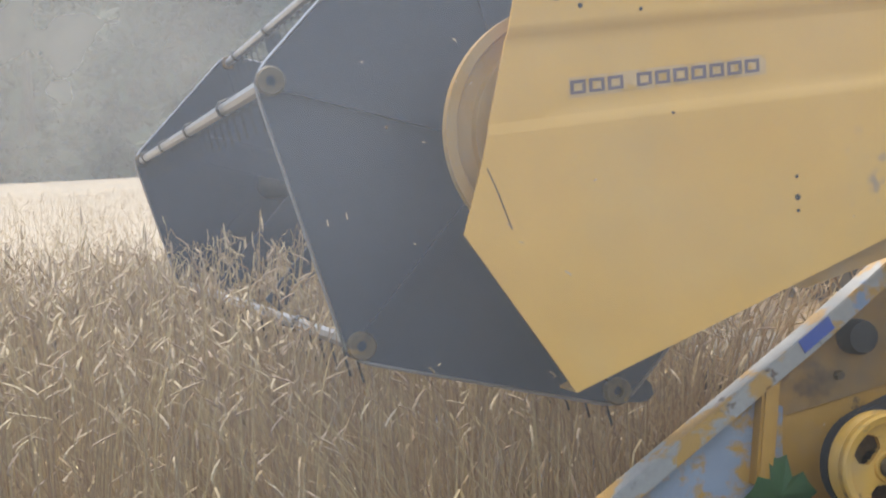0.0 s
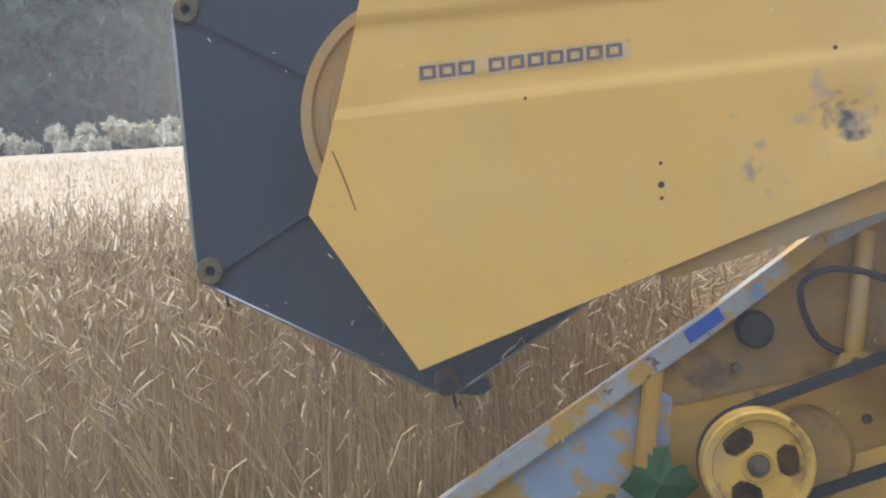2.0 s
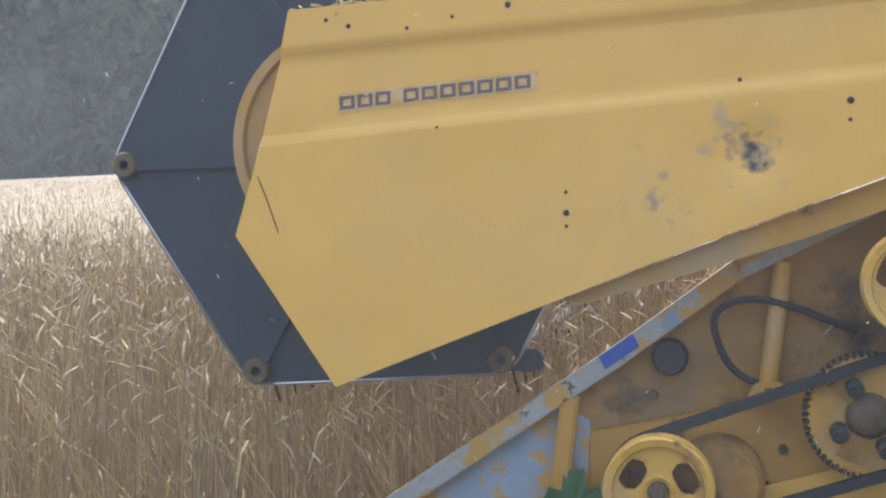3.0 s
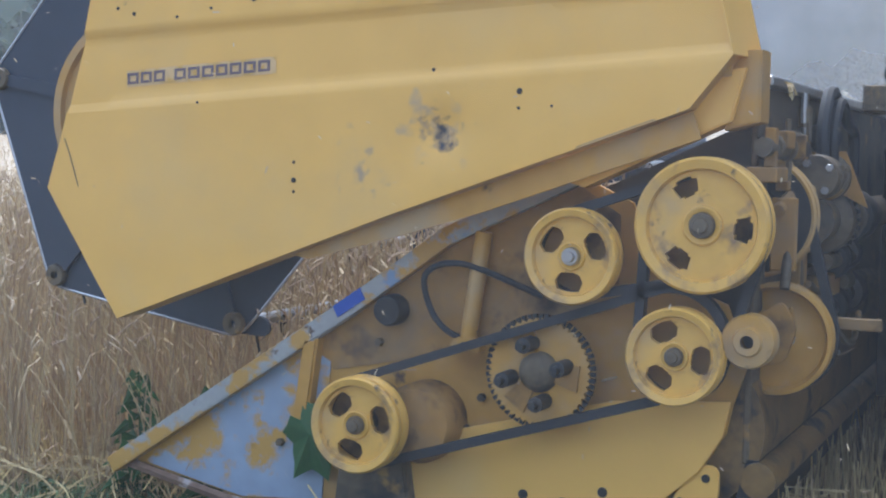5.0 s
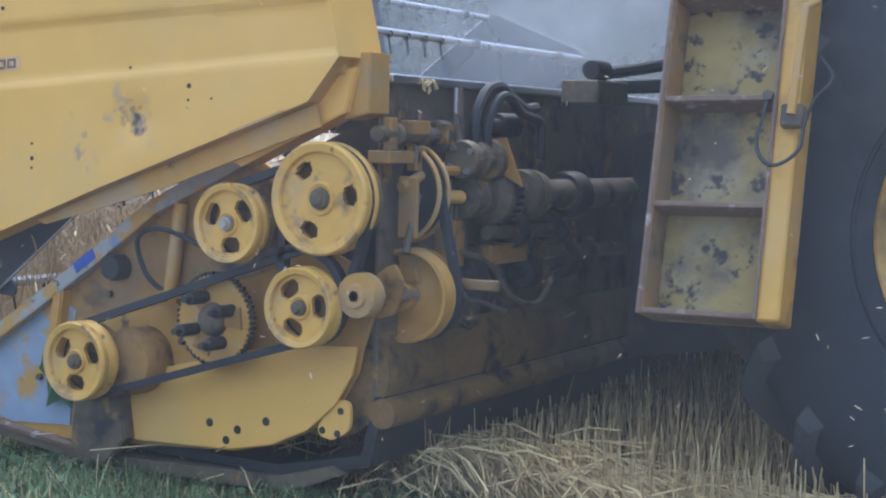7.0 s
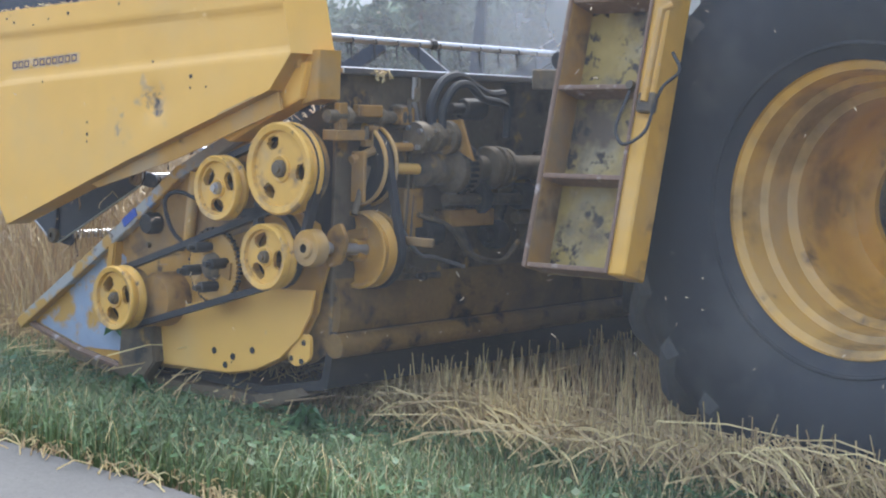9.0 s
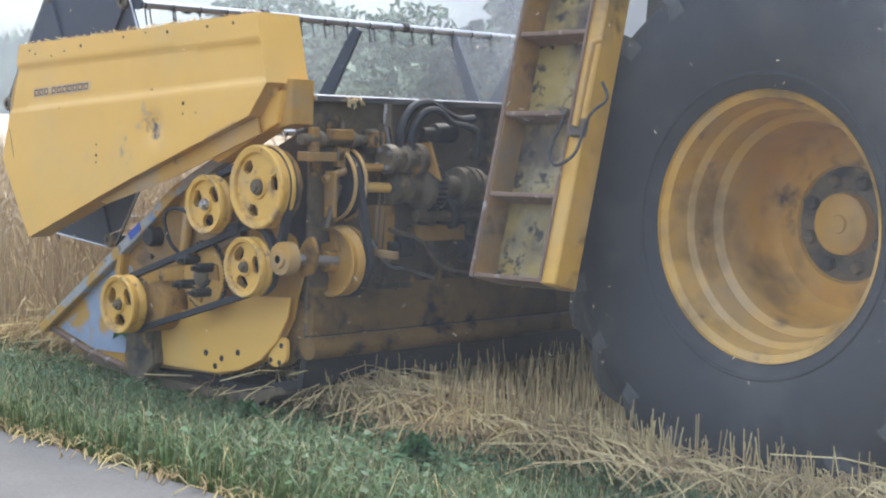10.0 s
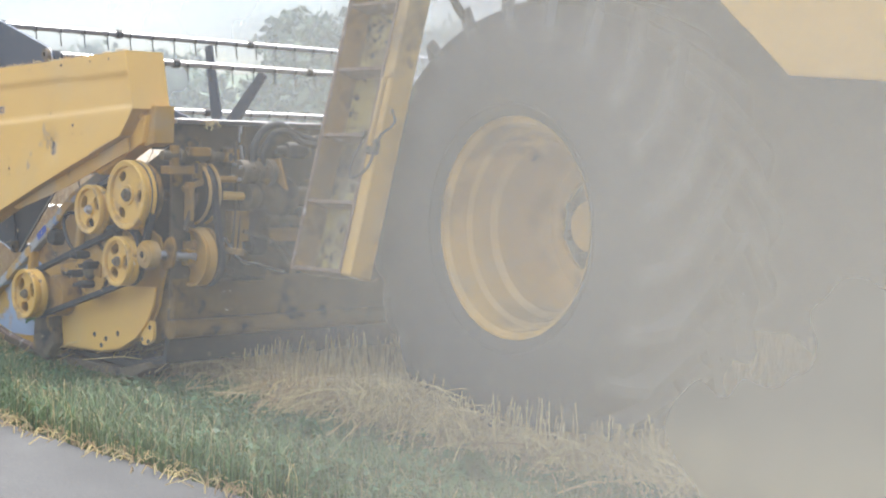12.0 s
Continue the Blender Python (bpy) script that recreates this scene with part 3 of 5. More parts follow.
rng = np.random.default_rng(12)
blobs = []
for _ in range(260):
    a = radians(rng.uniform(-72, -24))
    d = rng.uniform(90, 190)
    blobs.append((math.sin(a) * d, math.cos(a) * d, rng.uniform(0.0, 0.05) * d, rng.uniform(2, 4), rng.uniform(2, 4), rng.uniform(2.0, 3.2)))
for _ in range(130):
    a, d = radians(rng.uniform(-54, -26)), rng.uniform(90, 150)
    blobs.append((math.sin(a) * d, math.cos(a) * d, rng.uniform(0.02, 0.075) * d, rng.uniform(2, 4), rng.uniform(2, 4), rng.uniform(2.0, 3.2)))
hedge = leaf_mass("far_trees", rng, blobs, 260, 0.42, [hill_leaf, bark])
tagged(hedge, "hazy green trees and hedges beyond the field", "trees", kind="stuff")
HV = []
for k, (d, base) in enumerate(((420, -4), (470, 14), (620, 24), (760, 26))):
    for i in range(61):
        a = radians(-100 + i * 2.6)
        z = base + (5 * noise.noise((i * 0.22, k, 0)) if k else 0)
        HV.append((math.sin(a) * d, math.cos(a) * d, z))
HF = [(k * 61 + i, k * 61 + i + 1, (k + 1) * 61 + i + 1, (k + 1) * 61 + i) for k in range(3) for i in range(60)]
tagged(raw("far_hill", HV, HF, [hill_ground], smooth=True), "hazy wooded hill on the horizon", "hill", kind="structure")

# pale umbels and mugwort along the far field edge
rng = np.random.default_rng(14)
blobs = []
for _ in range(46):
    xx = rng.uniform(-23, -8.5)
    blobs.append((xx, 60 + rng.normal(0, 0.6), rise(xx, 60) + 0.8 + rng.uniform(0.1, 0.9), rng.uniform(0.3, 0.7), 0.4, rng.uniform(0.25, 0.5)))
tagged(leaf_mass("flower_bank", rng, blobs, 90, 0.22, [flower_white, bark]), "bank of pale flowering weeds at the field edge", "weeds", kind="stuff")


def dock_plant(x, y):
    """A dry dock stalk with whorls of brown seed."""
    rng = np.random.default_rng(15)
    root = tagged(new("dock_plant"), "tall dry brown dock plant standing in wheat", "weed")
    root.matrix_basis = pose(x, y, rise(x, y), 4, -9, 0)
    part("stem", tube(curve_points([(0, 0, 0), (0.01, 0, 0.5), (-0.01, 0, 0.9), (0.01, 0, 1.24)]), 0.006, 6), weed_brown, root)
    V, F = [], []
    for _ in range(900):
        z = rng.uniform(0.62, 1.26)
        s = 0.045 * (0.4 + abs(math.sin(z * 24))) * (1.35 - z)
        c = np.array([rng.normal(0, s), rng.normal(0, s), z])
        u, w = rng.normal(0, 0.008, 3), rng.normal(0, 0.008, 3)
        b = len(V)
        V += [tuple(c - u), tuple(c + w), tuple(c + u), tuple(c - w)]
        F.append((b, b + 1, b + 2, b + 3))
    raw("seed_head", V, F, [weed_brown], parent=root)
    return root


dock_plant(-1.42, 4.1)


def nettle(x, y, h, seed):
    """A leafy green weed on the verge."""
    rng = np.random.default_rng(seed)
    root = tagged(new("verge_weed"), "leafy green weed growing at the wheat edge", "weed", "verge weeds")
    root.matrix_basis = pose(x, 0, 0)
    part("stem", tube(curve_points([(0, y, 0), (0.02, y, h * 0.5), (0.0, y + 0.02, h)]), 0.004, 5), leaf_green, root)
    V, F = [], []
    for k in range(34):
        z, a = h * (0.1 + 0.9 * k / 34), k * 2.4
        L = 0.11 * (1.15 - z / h) + 0.03
        o, s = Vector((math.cos(a), math.sin(a), 0)), Vector((-math.sin(a), math.cos(a), 0))
        p = Vector((0.01, y + 0.01, z))
        b = len(V)
        V += [tuple(p), tuple(p + o * L * 0.4 + s * L * 0.26 + Vector((0, 0, 0.02))), tuple(p + o * L - Vector((0, 0, 0.03))), tuple(p + o * L * 0.4 - s * L * 0.26 + Vector((0, 0, 0.02)))]
        F += [(b, b + 1, b + 2), (b, b + 2, b + 3)]
    raw("leaves", V, F, [leaf_green], parent=root)
    if y > -0.45:
        strips.append((x, root))


for k, (x, y, h) in enumerate(((-2.24, -0.36, 0.40), (-2.52, -0.30, 0.42), (-0.62, -0.36, 0.24), (-3.6, -0.62, 0.13), (-1.7, -0.8, 0.12), (-4.4, -0.7, 0.13), (-0.5, -0.5, 0.16))):
    nettle(x, y, h, 40 + k)


# ---- combine harvester ----
combine = tagged(new("combine_harvester"), "dusty yellow combine harvester cutting wheat, worn paint", "combine harvester")
HANGING = []  # (part, place on the reel), kept level while the reel turns
TURNING = []  # (part, centre, phase degrees, degrees a second)


def spinner(name, centre, parent, phase, speed, bm, mat, label="", smooth=True):
    ob = part(name, bm, mat, parent, label, smooth)
    TURNING.append((ob, centre, phase, speed))
    return ob


# divider panel over the reel drive: a folded sheet
PY = -0.645
outline = [(-3.30, 0.615), (-3.52, 0.95), (-3.475, 1.09), (-3.41, 1.33), (-3.385, 1.44), (-2.40, 1.495), (-1.765, 1.535), (-1.705, 1.285), (-1.80, 1.165), (-2.52, 0.91)]


def panel_y(x, z):
    """The sheet's folds: two shallow swages along its length, and a lean inwards at the bottom."""
    s1 = 1.335 + (x + 3.4) * 0.055
    s2 = 1.145 + (x + 3.45) * 0.082
    y = PY + 0.012 * max(0, 0.9 - z)
    y += 0.011 * max(0, min(1, (z - s2) / 0.022)) - 0.013 * max(0, min(1, (z - s1) / 0.022))
    y += 0.006 * noise.noise((x * 2.2, z * 2.2, 4)) + 0.004 * noise.noise((x * 7, z * 7, 2))
    y += 0.02 * math.exp(-((x + 2.40) ** 2 + (z - 1.11) ** 2) / 0.003)
    return y


def panel_sheet():
    bm = bmesh.new()
    vs = [bm.verts.new((x, 0, z)) for x, z in outline]
    f = bm.faces.new(vs)
    for k in range(64):
        xx = -3.55 + 0.0295 * k
        bmesh.ops.bisect_plane(bm, geom=bm.verts[:] + bm.edges[:] + bm.faces[:], plane_co=(xx, 0, 0), plane_no=(1, 0, 0))
    for a, b in ((1.335 + 3.4 * 0.055, 0.055), (1.357 + 3.4 * 0.055, 0.055), (1.145 + 3.45 * 0.082, 0.082), (1.167 + 3.45 * 0.082, 0.082)):
        bmesh.ops.bisect_plane(bm, geom=bm.verts[:] + bm.edges[:] + bm.faces[:], plane_co=(0, 0, a), plane_no=(-b, 0, 1))
    for k in range(40):
        bmesh.ops.bisect_plane(bm, geom=bm.verts[:] + bm.edges[:] + bm.faces[:], plane_co=(-3.4, 0, 0.50 + k * 0.024), plane_no=(-0.07, 0, 1))
    for v in bm.verts:
        v.co.y = panel_y(v.co.x, v.co.z)
    r = bmesh.ops.extrude_face_region(bm, geom=bm.faces[:])
    for v in r["geom"]:
        if isinstance(v, bmesh.types.BMVert):
            v.co.y += 0.006
    return bm


shield = part("divider_panel", panel_sheet(), panel_paint, combine, "yellow sheet-metal side panel with dents and a dark lettered decal", True)
# folded returns along the lower, rear and upper edges
bm = bmesh.new()


def flange(a, b, depth, thick=0.006, drop=(0, 0)):
    d = Vector((b[0] - a[0], 0, b[1] - a[1])).normalized()
    n = Vector((-d.z, 0, d.x)) * thick
    ya, yb = panel_y(*a) + 0.002, panel_y(*b) + 0.002
    q = [Vector((a[0], ya, a[1])), Vector((b[0], yb, b[1])), Vector((b[0] + drop[0], yb + depth, b[1] + drop[1])), Vector((a[0] + drop[0], ya + depth, a[1] + drop[1]))]
    lo, hi = [bm.verts.new(v) for v in q], [bm.verts.new(v + n) for v in q]
    bm.faces.new(lo)
    bm.faces.new(hi[::-1])
    for i in range(4):
        j = (i + 1) % 4
        bm.faces.new((lo[i], hi[i], hi[j], lo[j]))


flange((-3.30, 0.615), (-2.52, 0.91), 0.10)
flange((-2.52, 0.91), (-1.80, 1.165), 0.10)
flange((-1.80, 1.165), (-1.705, 1.285), 0.16)
part("lower_flange", bm, yellow_old, shield)
part("lower_skirt", prism([(-2.80, 0.80), (-2.52, 0.905), (-1.80, 1.16), (-1.78, 1.10), (-2.30, 0.92), (-2.52, 0.855), (-2.76, 0.79)], PY + 0.035, PY + 0.042), yellow_old, shield, "dull yellow inner skirt")
bm = bmesh.new()
flange((-1.705, 1.285), (-1.765, 1.535), 0.17, drop=(0.03, 0))
part("rear_flange", bm, yellow, shield)
bm = bmesh.new()
flange((-1.765, 1.535), (-2.40, 1.495), 0.10)
flange((-2.40, 1.495), (-3.385, 1.44), 0.10)
part("upper_flange", bm, yellow_old, shield)
# holes, rivets and chips along the sheet
for xx, zz, r in ((-2.785, 1.030, 0.006), (-2.785, 0.986, 0.010), (-2.785, 0.958, 0.006), (-2.199, 1.204, 0.011), (-2.2, 1.165, 0.006), (-2.42, 1.255, 0.007),
                  (-3.25, 1.40, 0.008), (-3.12, 1.39, 0.006), (-2.9, 1.43, 0.010), (-2.6, 1.46, 0.007), (-2.3, 1.475, 0.010), (-2.05, 1.49, 0.008), (-3.3, 1.415, 0.007),
                  (-3.02, 1.41, 0.006), (-2.45, 1.475, 0.006), (-1.9, 1.50, 0.009), (-2.12, 1.17, 0.005), (-3.06, 1.175, 0.005)):
    part("rivet_hole", lathe([(0, -0.002), (r * 0.6, -0.002), (r * 0.75, 0.001), (r * 0.75, 0.006)], 10, (xx, panel_y(xx, zz), zz)), dark, shield)
# creased crack lines
for pts in (((-3.465, 1.08), (-3.445, 1.03), (-3.42, 0.955)),):
    part("crack", tube([(a, panel_y(a, b) - 0.0005, b) for a, b in pts], 0.0014, 5), grimy, shield)
# decal: a pale strip with the maker's mark as plain dark bars


def on_panel(x0, x1, z0, z1, slope, off):
    """A thin strip laid on the sheet."""
    bm = bmesh.new()
    n = max(2, int((x1 - x0) / 0.03))
    rows = []
    for k in range(n + 1):
        x = x0 + (x1 - x0) * k / n
        d = (x + 3.285) * slope
        rows.append([bm.verts.new((x, panel_y(x, z + d) - off, z + d)) for z in (z0, z1)])
    for p, q in zip(rows, rows[1:]):
        bm.faces.new((p[0], q[0], q[1], p[1]))
    return bm


decal = part("decal", on_panel(-3.280, -2.84, 1.213, 1.255, 0.078, 0.0015), decal_ground, shield, "faded pale decal strip")
cells = [0, 1, 2] + [k + 3.55 for k in range(7)]
for c in cells:
    x0 = -3.277 + c * 0.0405
    for z0, z1 in ((1.2200, 1.2265), (1.2415, 1.2485)):
        part("mark_bar", on_panel(x0, x0 + 0.033, z0, z1, 0.078, 0.0030), decal_ink, shield)
    for xx in (x0, x0 + 0.026):
        part("mark_bar", on_panel(xx, xx + 0.008, 1.2200, 1.2485, 0.078, 0.0028), decal_ink, shield)
# the reel: hexagonal end plates, six bats with tines, a middle spider
REEL = Vector((-3.284, 0, 1.145))
RR_ = 0.622
reel = new("reel")
reel.parent = combine
reel["label"] = "slate grey hexagonal reel with tined bats"
hexa = lambda r, ph=0: [(r * math.cos(radians(60 * i + ph)), r * math.sin(radians(60 * i + ph))) for i in range(6)]


def rounded(pts, r=0.05, n=4):
    out = []
    for i, p in enumerate(pts):
        a, b = Vector(pts[i - 1]), Vector(pts[(i + 1) % len(pts)])
        p = Vector(p)
        u, v = (a - p).normalized() * r, (b - p).normalized() * r
        for k in range(n + 1):
            t = k / n
            out.append(tuple(p + u * (1 - t) ** 2 + v * t ** 2))
    return out


for yy in (-0.40, 3.42):
    plate = part("end_plate", prism(rounded(hexa(RR_ + 0.005)), yy, yy + 0.012, 0.003), reel_grey, reel)
    for i in range(6):
        bm = bmesh.new()
        a = radians(60 * i)
        c, s = math.cos(a), math.sin(a)
        q = [(0.10 * c - 0.03 * s, 0.10 * s + 0.03 * c), (0.57 * c - 0.015 * s, 0.57 * s + 0.015 * c), (0.57 * c + 0.015 * s, 0.57 * s - 0.015 * c), (0.10 * c + 0.03 * s, 0.10 * s - 0.03 * c)]
        prism(q, yy - 0.014, yy, 0, bm)
        part("stiffener", bm, reel_grey, reel)
    for i in range(6):
        c, s = hexa(RR_ - 0.035)[i]
        part("bat_bearing", lathe([(0.012, -0.02), (0.028, -0.02), (0.032, -0.012), (0.032, 0.0), (0.012, 0.0)], 14, (c, yy - 0.002, s)), grimy, reel)
    part("edge_rim", tube([(x_, yy, z_) for x_, z_ in rounded(hexa(RR_ + 0.005))], 0.004, 5, closed=True), bare, reel)
bm = tube(curve_points([(0, 0, -0.016), (0.022, 0.004, -0.022), (0.03, 0.008, -0.004), (0.012, 0.012, 0.0), (0.010, 0.014, -0.035), (0.022, 0.014, -0.09)], 3), 0.0038, 4)
tine_mesh = bpy.data.meshes.new("tine")
bm.to_mesh(tine_mesh)
bm.free()
tine_mesh.materials.append(dark)
for i in range(6):
    c, s = hexa(RR_ - 0.035)[i]
    bat = part("bat", tube([(c, -0.39, s), (c, 3.42, s)], 0.017, 8), bare, reel, "bright worn steel tine tube", True)
    part_crank = part("tine_crank", prism(rounded([(-0.03, 0.025), (0.085, 0.02), (0.10, -0.015), (0.08, -0.035), (-0.03, -0.025)], 0.018), -0.384, -0.374, 0.002), reel_grey, reel, "dark crank plate of the tine tube")
    HANGING.append((part_crank, Vector((c, 0, s))))
    for k in range(26):
        tine = new("tine", tine_mesh)
        tine.parent = reel
        HANGING.append((tine, Vector((c, -0.32 + k * 0.145, s))))
    for k in (0.35, 1.25, 2.2, 3.1):
        part("tine_clamp", lathe([(0.022, -0.02), (0.026, -0.015), (0.026, 0.015), (0.022, 0.02)], 8, (c, k, s)), dark, reel)
part("shaft", tube([(0, -0.55, 0), (0, 3.44, 0)], 0.06, 16), dark, reel, "", True)
for yy in (0.95, 2.2):
    bm = lathe([(0.06, -0.02), (0.13, -0.02), (0.13, 0.02), (0.06, 0.02)], 20, (0, yy, 0))
    for i in range(6):
        a = radians(60 * i)
        c, s = math.cos(a), math.sin(a)
        prism([(0.08 * c - 0.045 * s, 0.08 * s + 0.045 * c), (0.56 * c - 0.028 * s, 0.56 * s + 0.028 * c), (0.56 * c + 0.028 * s, 0.56 * s - 0.028 * c), (0.08 * c + 0.045 * s, 0.08 * s - 0.045 * c)], yy - 0.008, yy + 0.008, 0, bm)
    part("spider", bm, reel_grey, reel)
TURNING.append((reel, REEL, -45.8, 144.8))
# drive disc behind the panel
part("reel_drive_disc", lathe([(0.0, -0.035), (0.20, -0.035), (0.205, -0.02), (0.235, -0.02), (0.24, -0.035), (0.262, -0.035), (0.262, -0.005), (0, -0.005)], 56, (REEL.x + 0.012, -0.565, 1.150)), yellow_old, combine, "", True)
part("reel_arm", prism([(-3.34, 1.08), (-3.34, 1.20), (-1.72, 1.34), (-1.72, 1.24)], -0.60, -0.575, 0.003), yellow_old, combine)

# header end sheet and divider nose
NY = -0.47
end_outline = [(-3.41, 0.22), (-2.72, 0.675), (-2.45, 0.865), (-2.12, 1.02), (-1.97, 0.95), (-1.90, 0.78), (-1.74, 0.72), (-1.69, 0.58), (-1.72, 0.49), (-1.735, 0.42), (-1.79, 0.33), (-1.88, 0.245), (-2.00, 0.19), (-2.15, 0.155), (-2.53, 0.13), (-2.80, 0.115), (-3.02, 0.14)]
sheet_end = part("header_end_sheet", prism(end_outline, NY, NY + 0.012, 0.002), yellow_old, combine, "worn yellow header end sheet")
part("nose_plate", prism([(-3.40, 0.225), (-2.86, 0.575), (-2.76, 0.52), (-2.78, 0.16), (-3.02, 0.145), (-3.32, 0.21)], NY - 0.006, NY - 0.002), blue_worn, sheet_end, "blue nose plate with worn yellow and bare patches")
part("upper_plate", prism([(-2.86, 0.585), (-2.45, 0.85), (-2.12, 1.0), (-2.0, 0.92), (-2.0, 0.70), (-2.44, 0.56), (-2.75, 0.50)], NY - 0.005, NY - 0.002), yellow_dirty, sheet_end)
lower = part("lower_shield", prism([(-2.55, 0.34), (-2.0, 0.48), (-1.72, 0.50), (-1.735, 0.42), (-1.79, 0.33), (-1.88, 0.25), (-2.0, 0.195), (-2.15, 0.165), (-2.5, 0.15), (-2.56, 0.2)], NY - 0.03, NY - 0.022, 0.002), yellow, sheet_end, "curved yellow shield plate with slots")
for xx, zz in ((-2.22, 0.235), (-2.12, 0.225), (-2.02, 0.26), (-2.16, 0.19)):
    part("slot", lathe([(0, -0.002), (0.012, -0.002), (0.014, 0.002)], 10, (xx, NY - 0.03, zz)), dark, lower)
# top bar of the divider
bm = bmesh.new()
for a, b in (((-3.42, 0.215), (-2.70, 0.69)), ((-2.70, 0.69), (-2.44, 0.875)), ((-2.44, 0.875), (-2.08, 1.045))):
    d = Vector((b[0] - a[0], b[1] - a[1])).normalized()
    n = Vector((-d.y, d.x)) * 0.022
    prism([a, b, (b[0] - n.x * 2, b[1] - n.y * 2), (a[0] - n.x * 2, a[1] - n.y * 2)], NY - 0.045, NY + 0.02, 0.003, bm)
part("divider_bar", bm, bar_worn, sheet_end, "chipped blue, grey and yellow divider bar")
part("blue_patch", prism([(-2.735, 0.667), (-2.66, 0.718), (-2.645, 0.69), (-2.72, 0.64)], NY - 0.049, NY - 0.046), blue_chip, sheet_end, "bright blue paint patch")
part("nose_edge", tube([(-3.42, NY - 0.01, 0.215), (-3.05, NY - 0.02, 0.135), (-2.75, NY - 0.02, 0.10), (-2.62, NY - 0.02, 0.11)], 0.014, 6), rust, sheet_end, "rusty skid edge")
part("skid_shoe", prism([(-2.72, 0.10), (-2.70, 0.26), (-2.52, 0.29), (-2.50, 0.16), (-2.58, 0.07)], NY - 0.075, NY - 0.03, 0.006), grimy, sheet_end, "grey steel skid shoe")
part("skid", prism([(-3.1, 0.10), (-2.7, 0.055), (-1.95, 0.06), (-1.78, 0.13), (-1.82, 0.15), (-2.0, 0.10), (-2.7, 0.085), (-3.1, 0.14)], NY - 0.02, NY + 0.10, 0.004), grimy, sheet_end)
part("strut", prism([(-2.851, 0.36), (-2.821, 0.58), (-2.779, 0.58), (-2.809, 0.36)], NY - 0.045, NY - 0.005, 0.006), yellow_old, sheet_end)
strut = part("strut", tube([(-2.375, NY - 0.03, 0.575), (-2.335, NY - 0.03, 0.87)], 0.021, 14), yellow_old, sheet_end, "round yellow strut", True)
part("strut_foot", prism(rounded([(-2.42, 0.565), (-2.40, 0.61), (-2.34, 0.61), (-2.325, 0.575)], 0.012), NY - 0.055, NY - 0.02, 0.003), yellow_old, strut)
part("foot_bolt", bolt(-2.37, NY - 0.055, 0.59, 0.012, 0.012), grimy, strut)
part("gear_stub", lathe([(0, -0.06), (0.035, -0.06), (0.04, -0.045), (0.04, 0)], 18, (-2.58, NY, 0.665)), dark, sheet_end, "", True)
part("hose", tube(curve_points([(-2.18, NY - 0.03, 0.72), (-2.38, NY - 0.05, 0.79), (-2.48, NY - 0.05, 0.76), (-2.46, NY - 0.04, 0.66), (-2.40, NY - 0.03, 0.61), (-2.35, NY - 0.03, 0.63)]), 0.008, 7), black_rubber, sheet_end, "thin black hose loop", True)
for xx, zz in ((-2.38, 0.38), (-2.42, 0.45), (-2.34, 0.46), (-2.47, 0.34), (-2.1, 0.38), (-2.26, 0.40), (-1.95, 0.43), (-2.62, 0.58), (-2.9, 0.30)):
    part("bolt", bolt(xx, NY - 0.006, zz, 0.011, 0.016), grimy, sheet_end)
part("gearbox", lathe([(0, -0.10), (0.085, -0.10), (0.10, -0.08), (0.10, 0)], 24, (-2.48, NY, 0.395)), yellow_dirty, sheet_end, "", True)
lug = part("drilled_lug", prism(rounded([(-1.86, 0.25), (-1.80, 0.345), (-1.745, 0.345), (-1.745, 0.26), (-1.81, 0.225)], 0.025), -0.49, -0.475, 0.002), yellow, sheet_end, "drilled yellow lug plate")
for xx, zz in ((-1.835, 0.255), (-1.775, 0.315), (-1.785, 0.25)):
    part("hole", lathe([(0, -0.002), (0.010, -0.002), (0.011, 0.001)], 10, (xx, -0.49, zz)), dark, lug)
# rear rail under the panel, and its upright
part("header_rail", prism([(-2.14, 1.01), (-2.06, 0.985), (-1.72, 1.14), (-1.69, 1.26), (-1.76, 1.25), (-1.80, 1.17)], -0.585, -0.50, 0.004), yellow, combine, "yellow header rail")
part("corner_post", prism([(-1.74, 1.12), (-1.74, 1.30), (-1.66, 1.30), (-1.66, 1.14)], -0.56, -0.46, 0.004), yellow_old, combine)

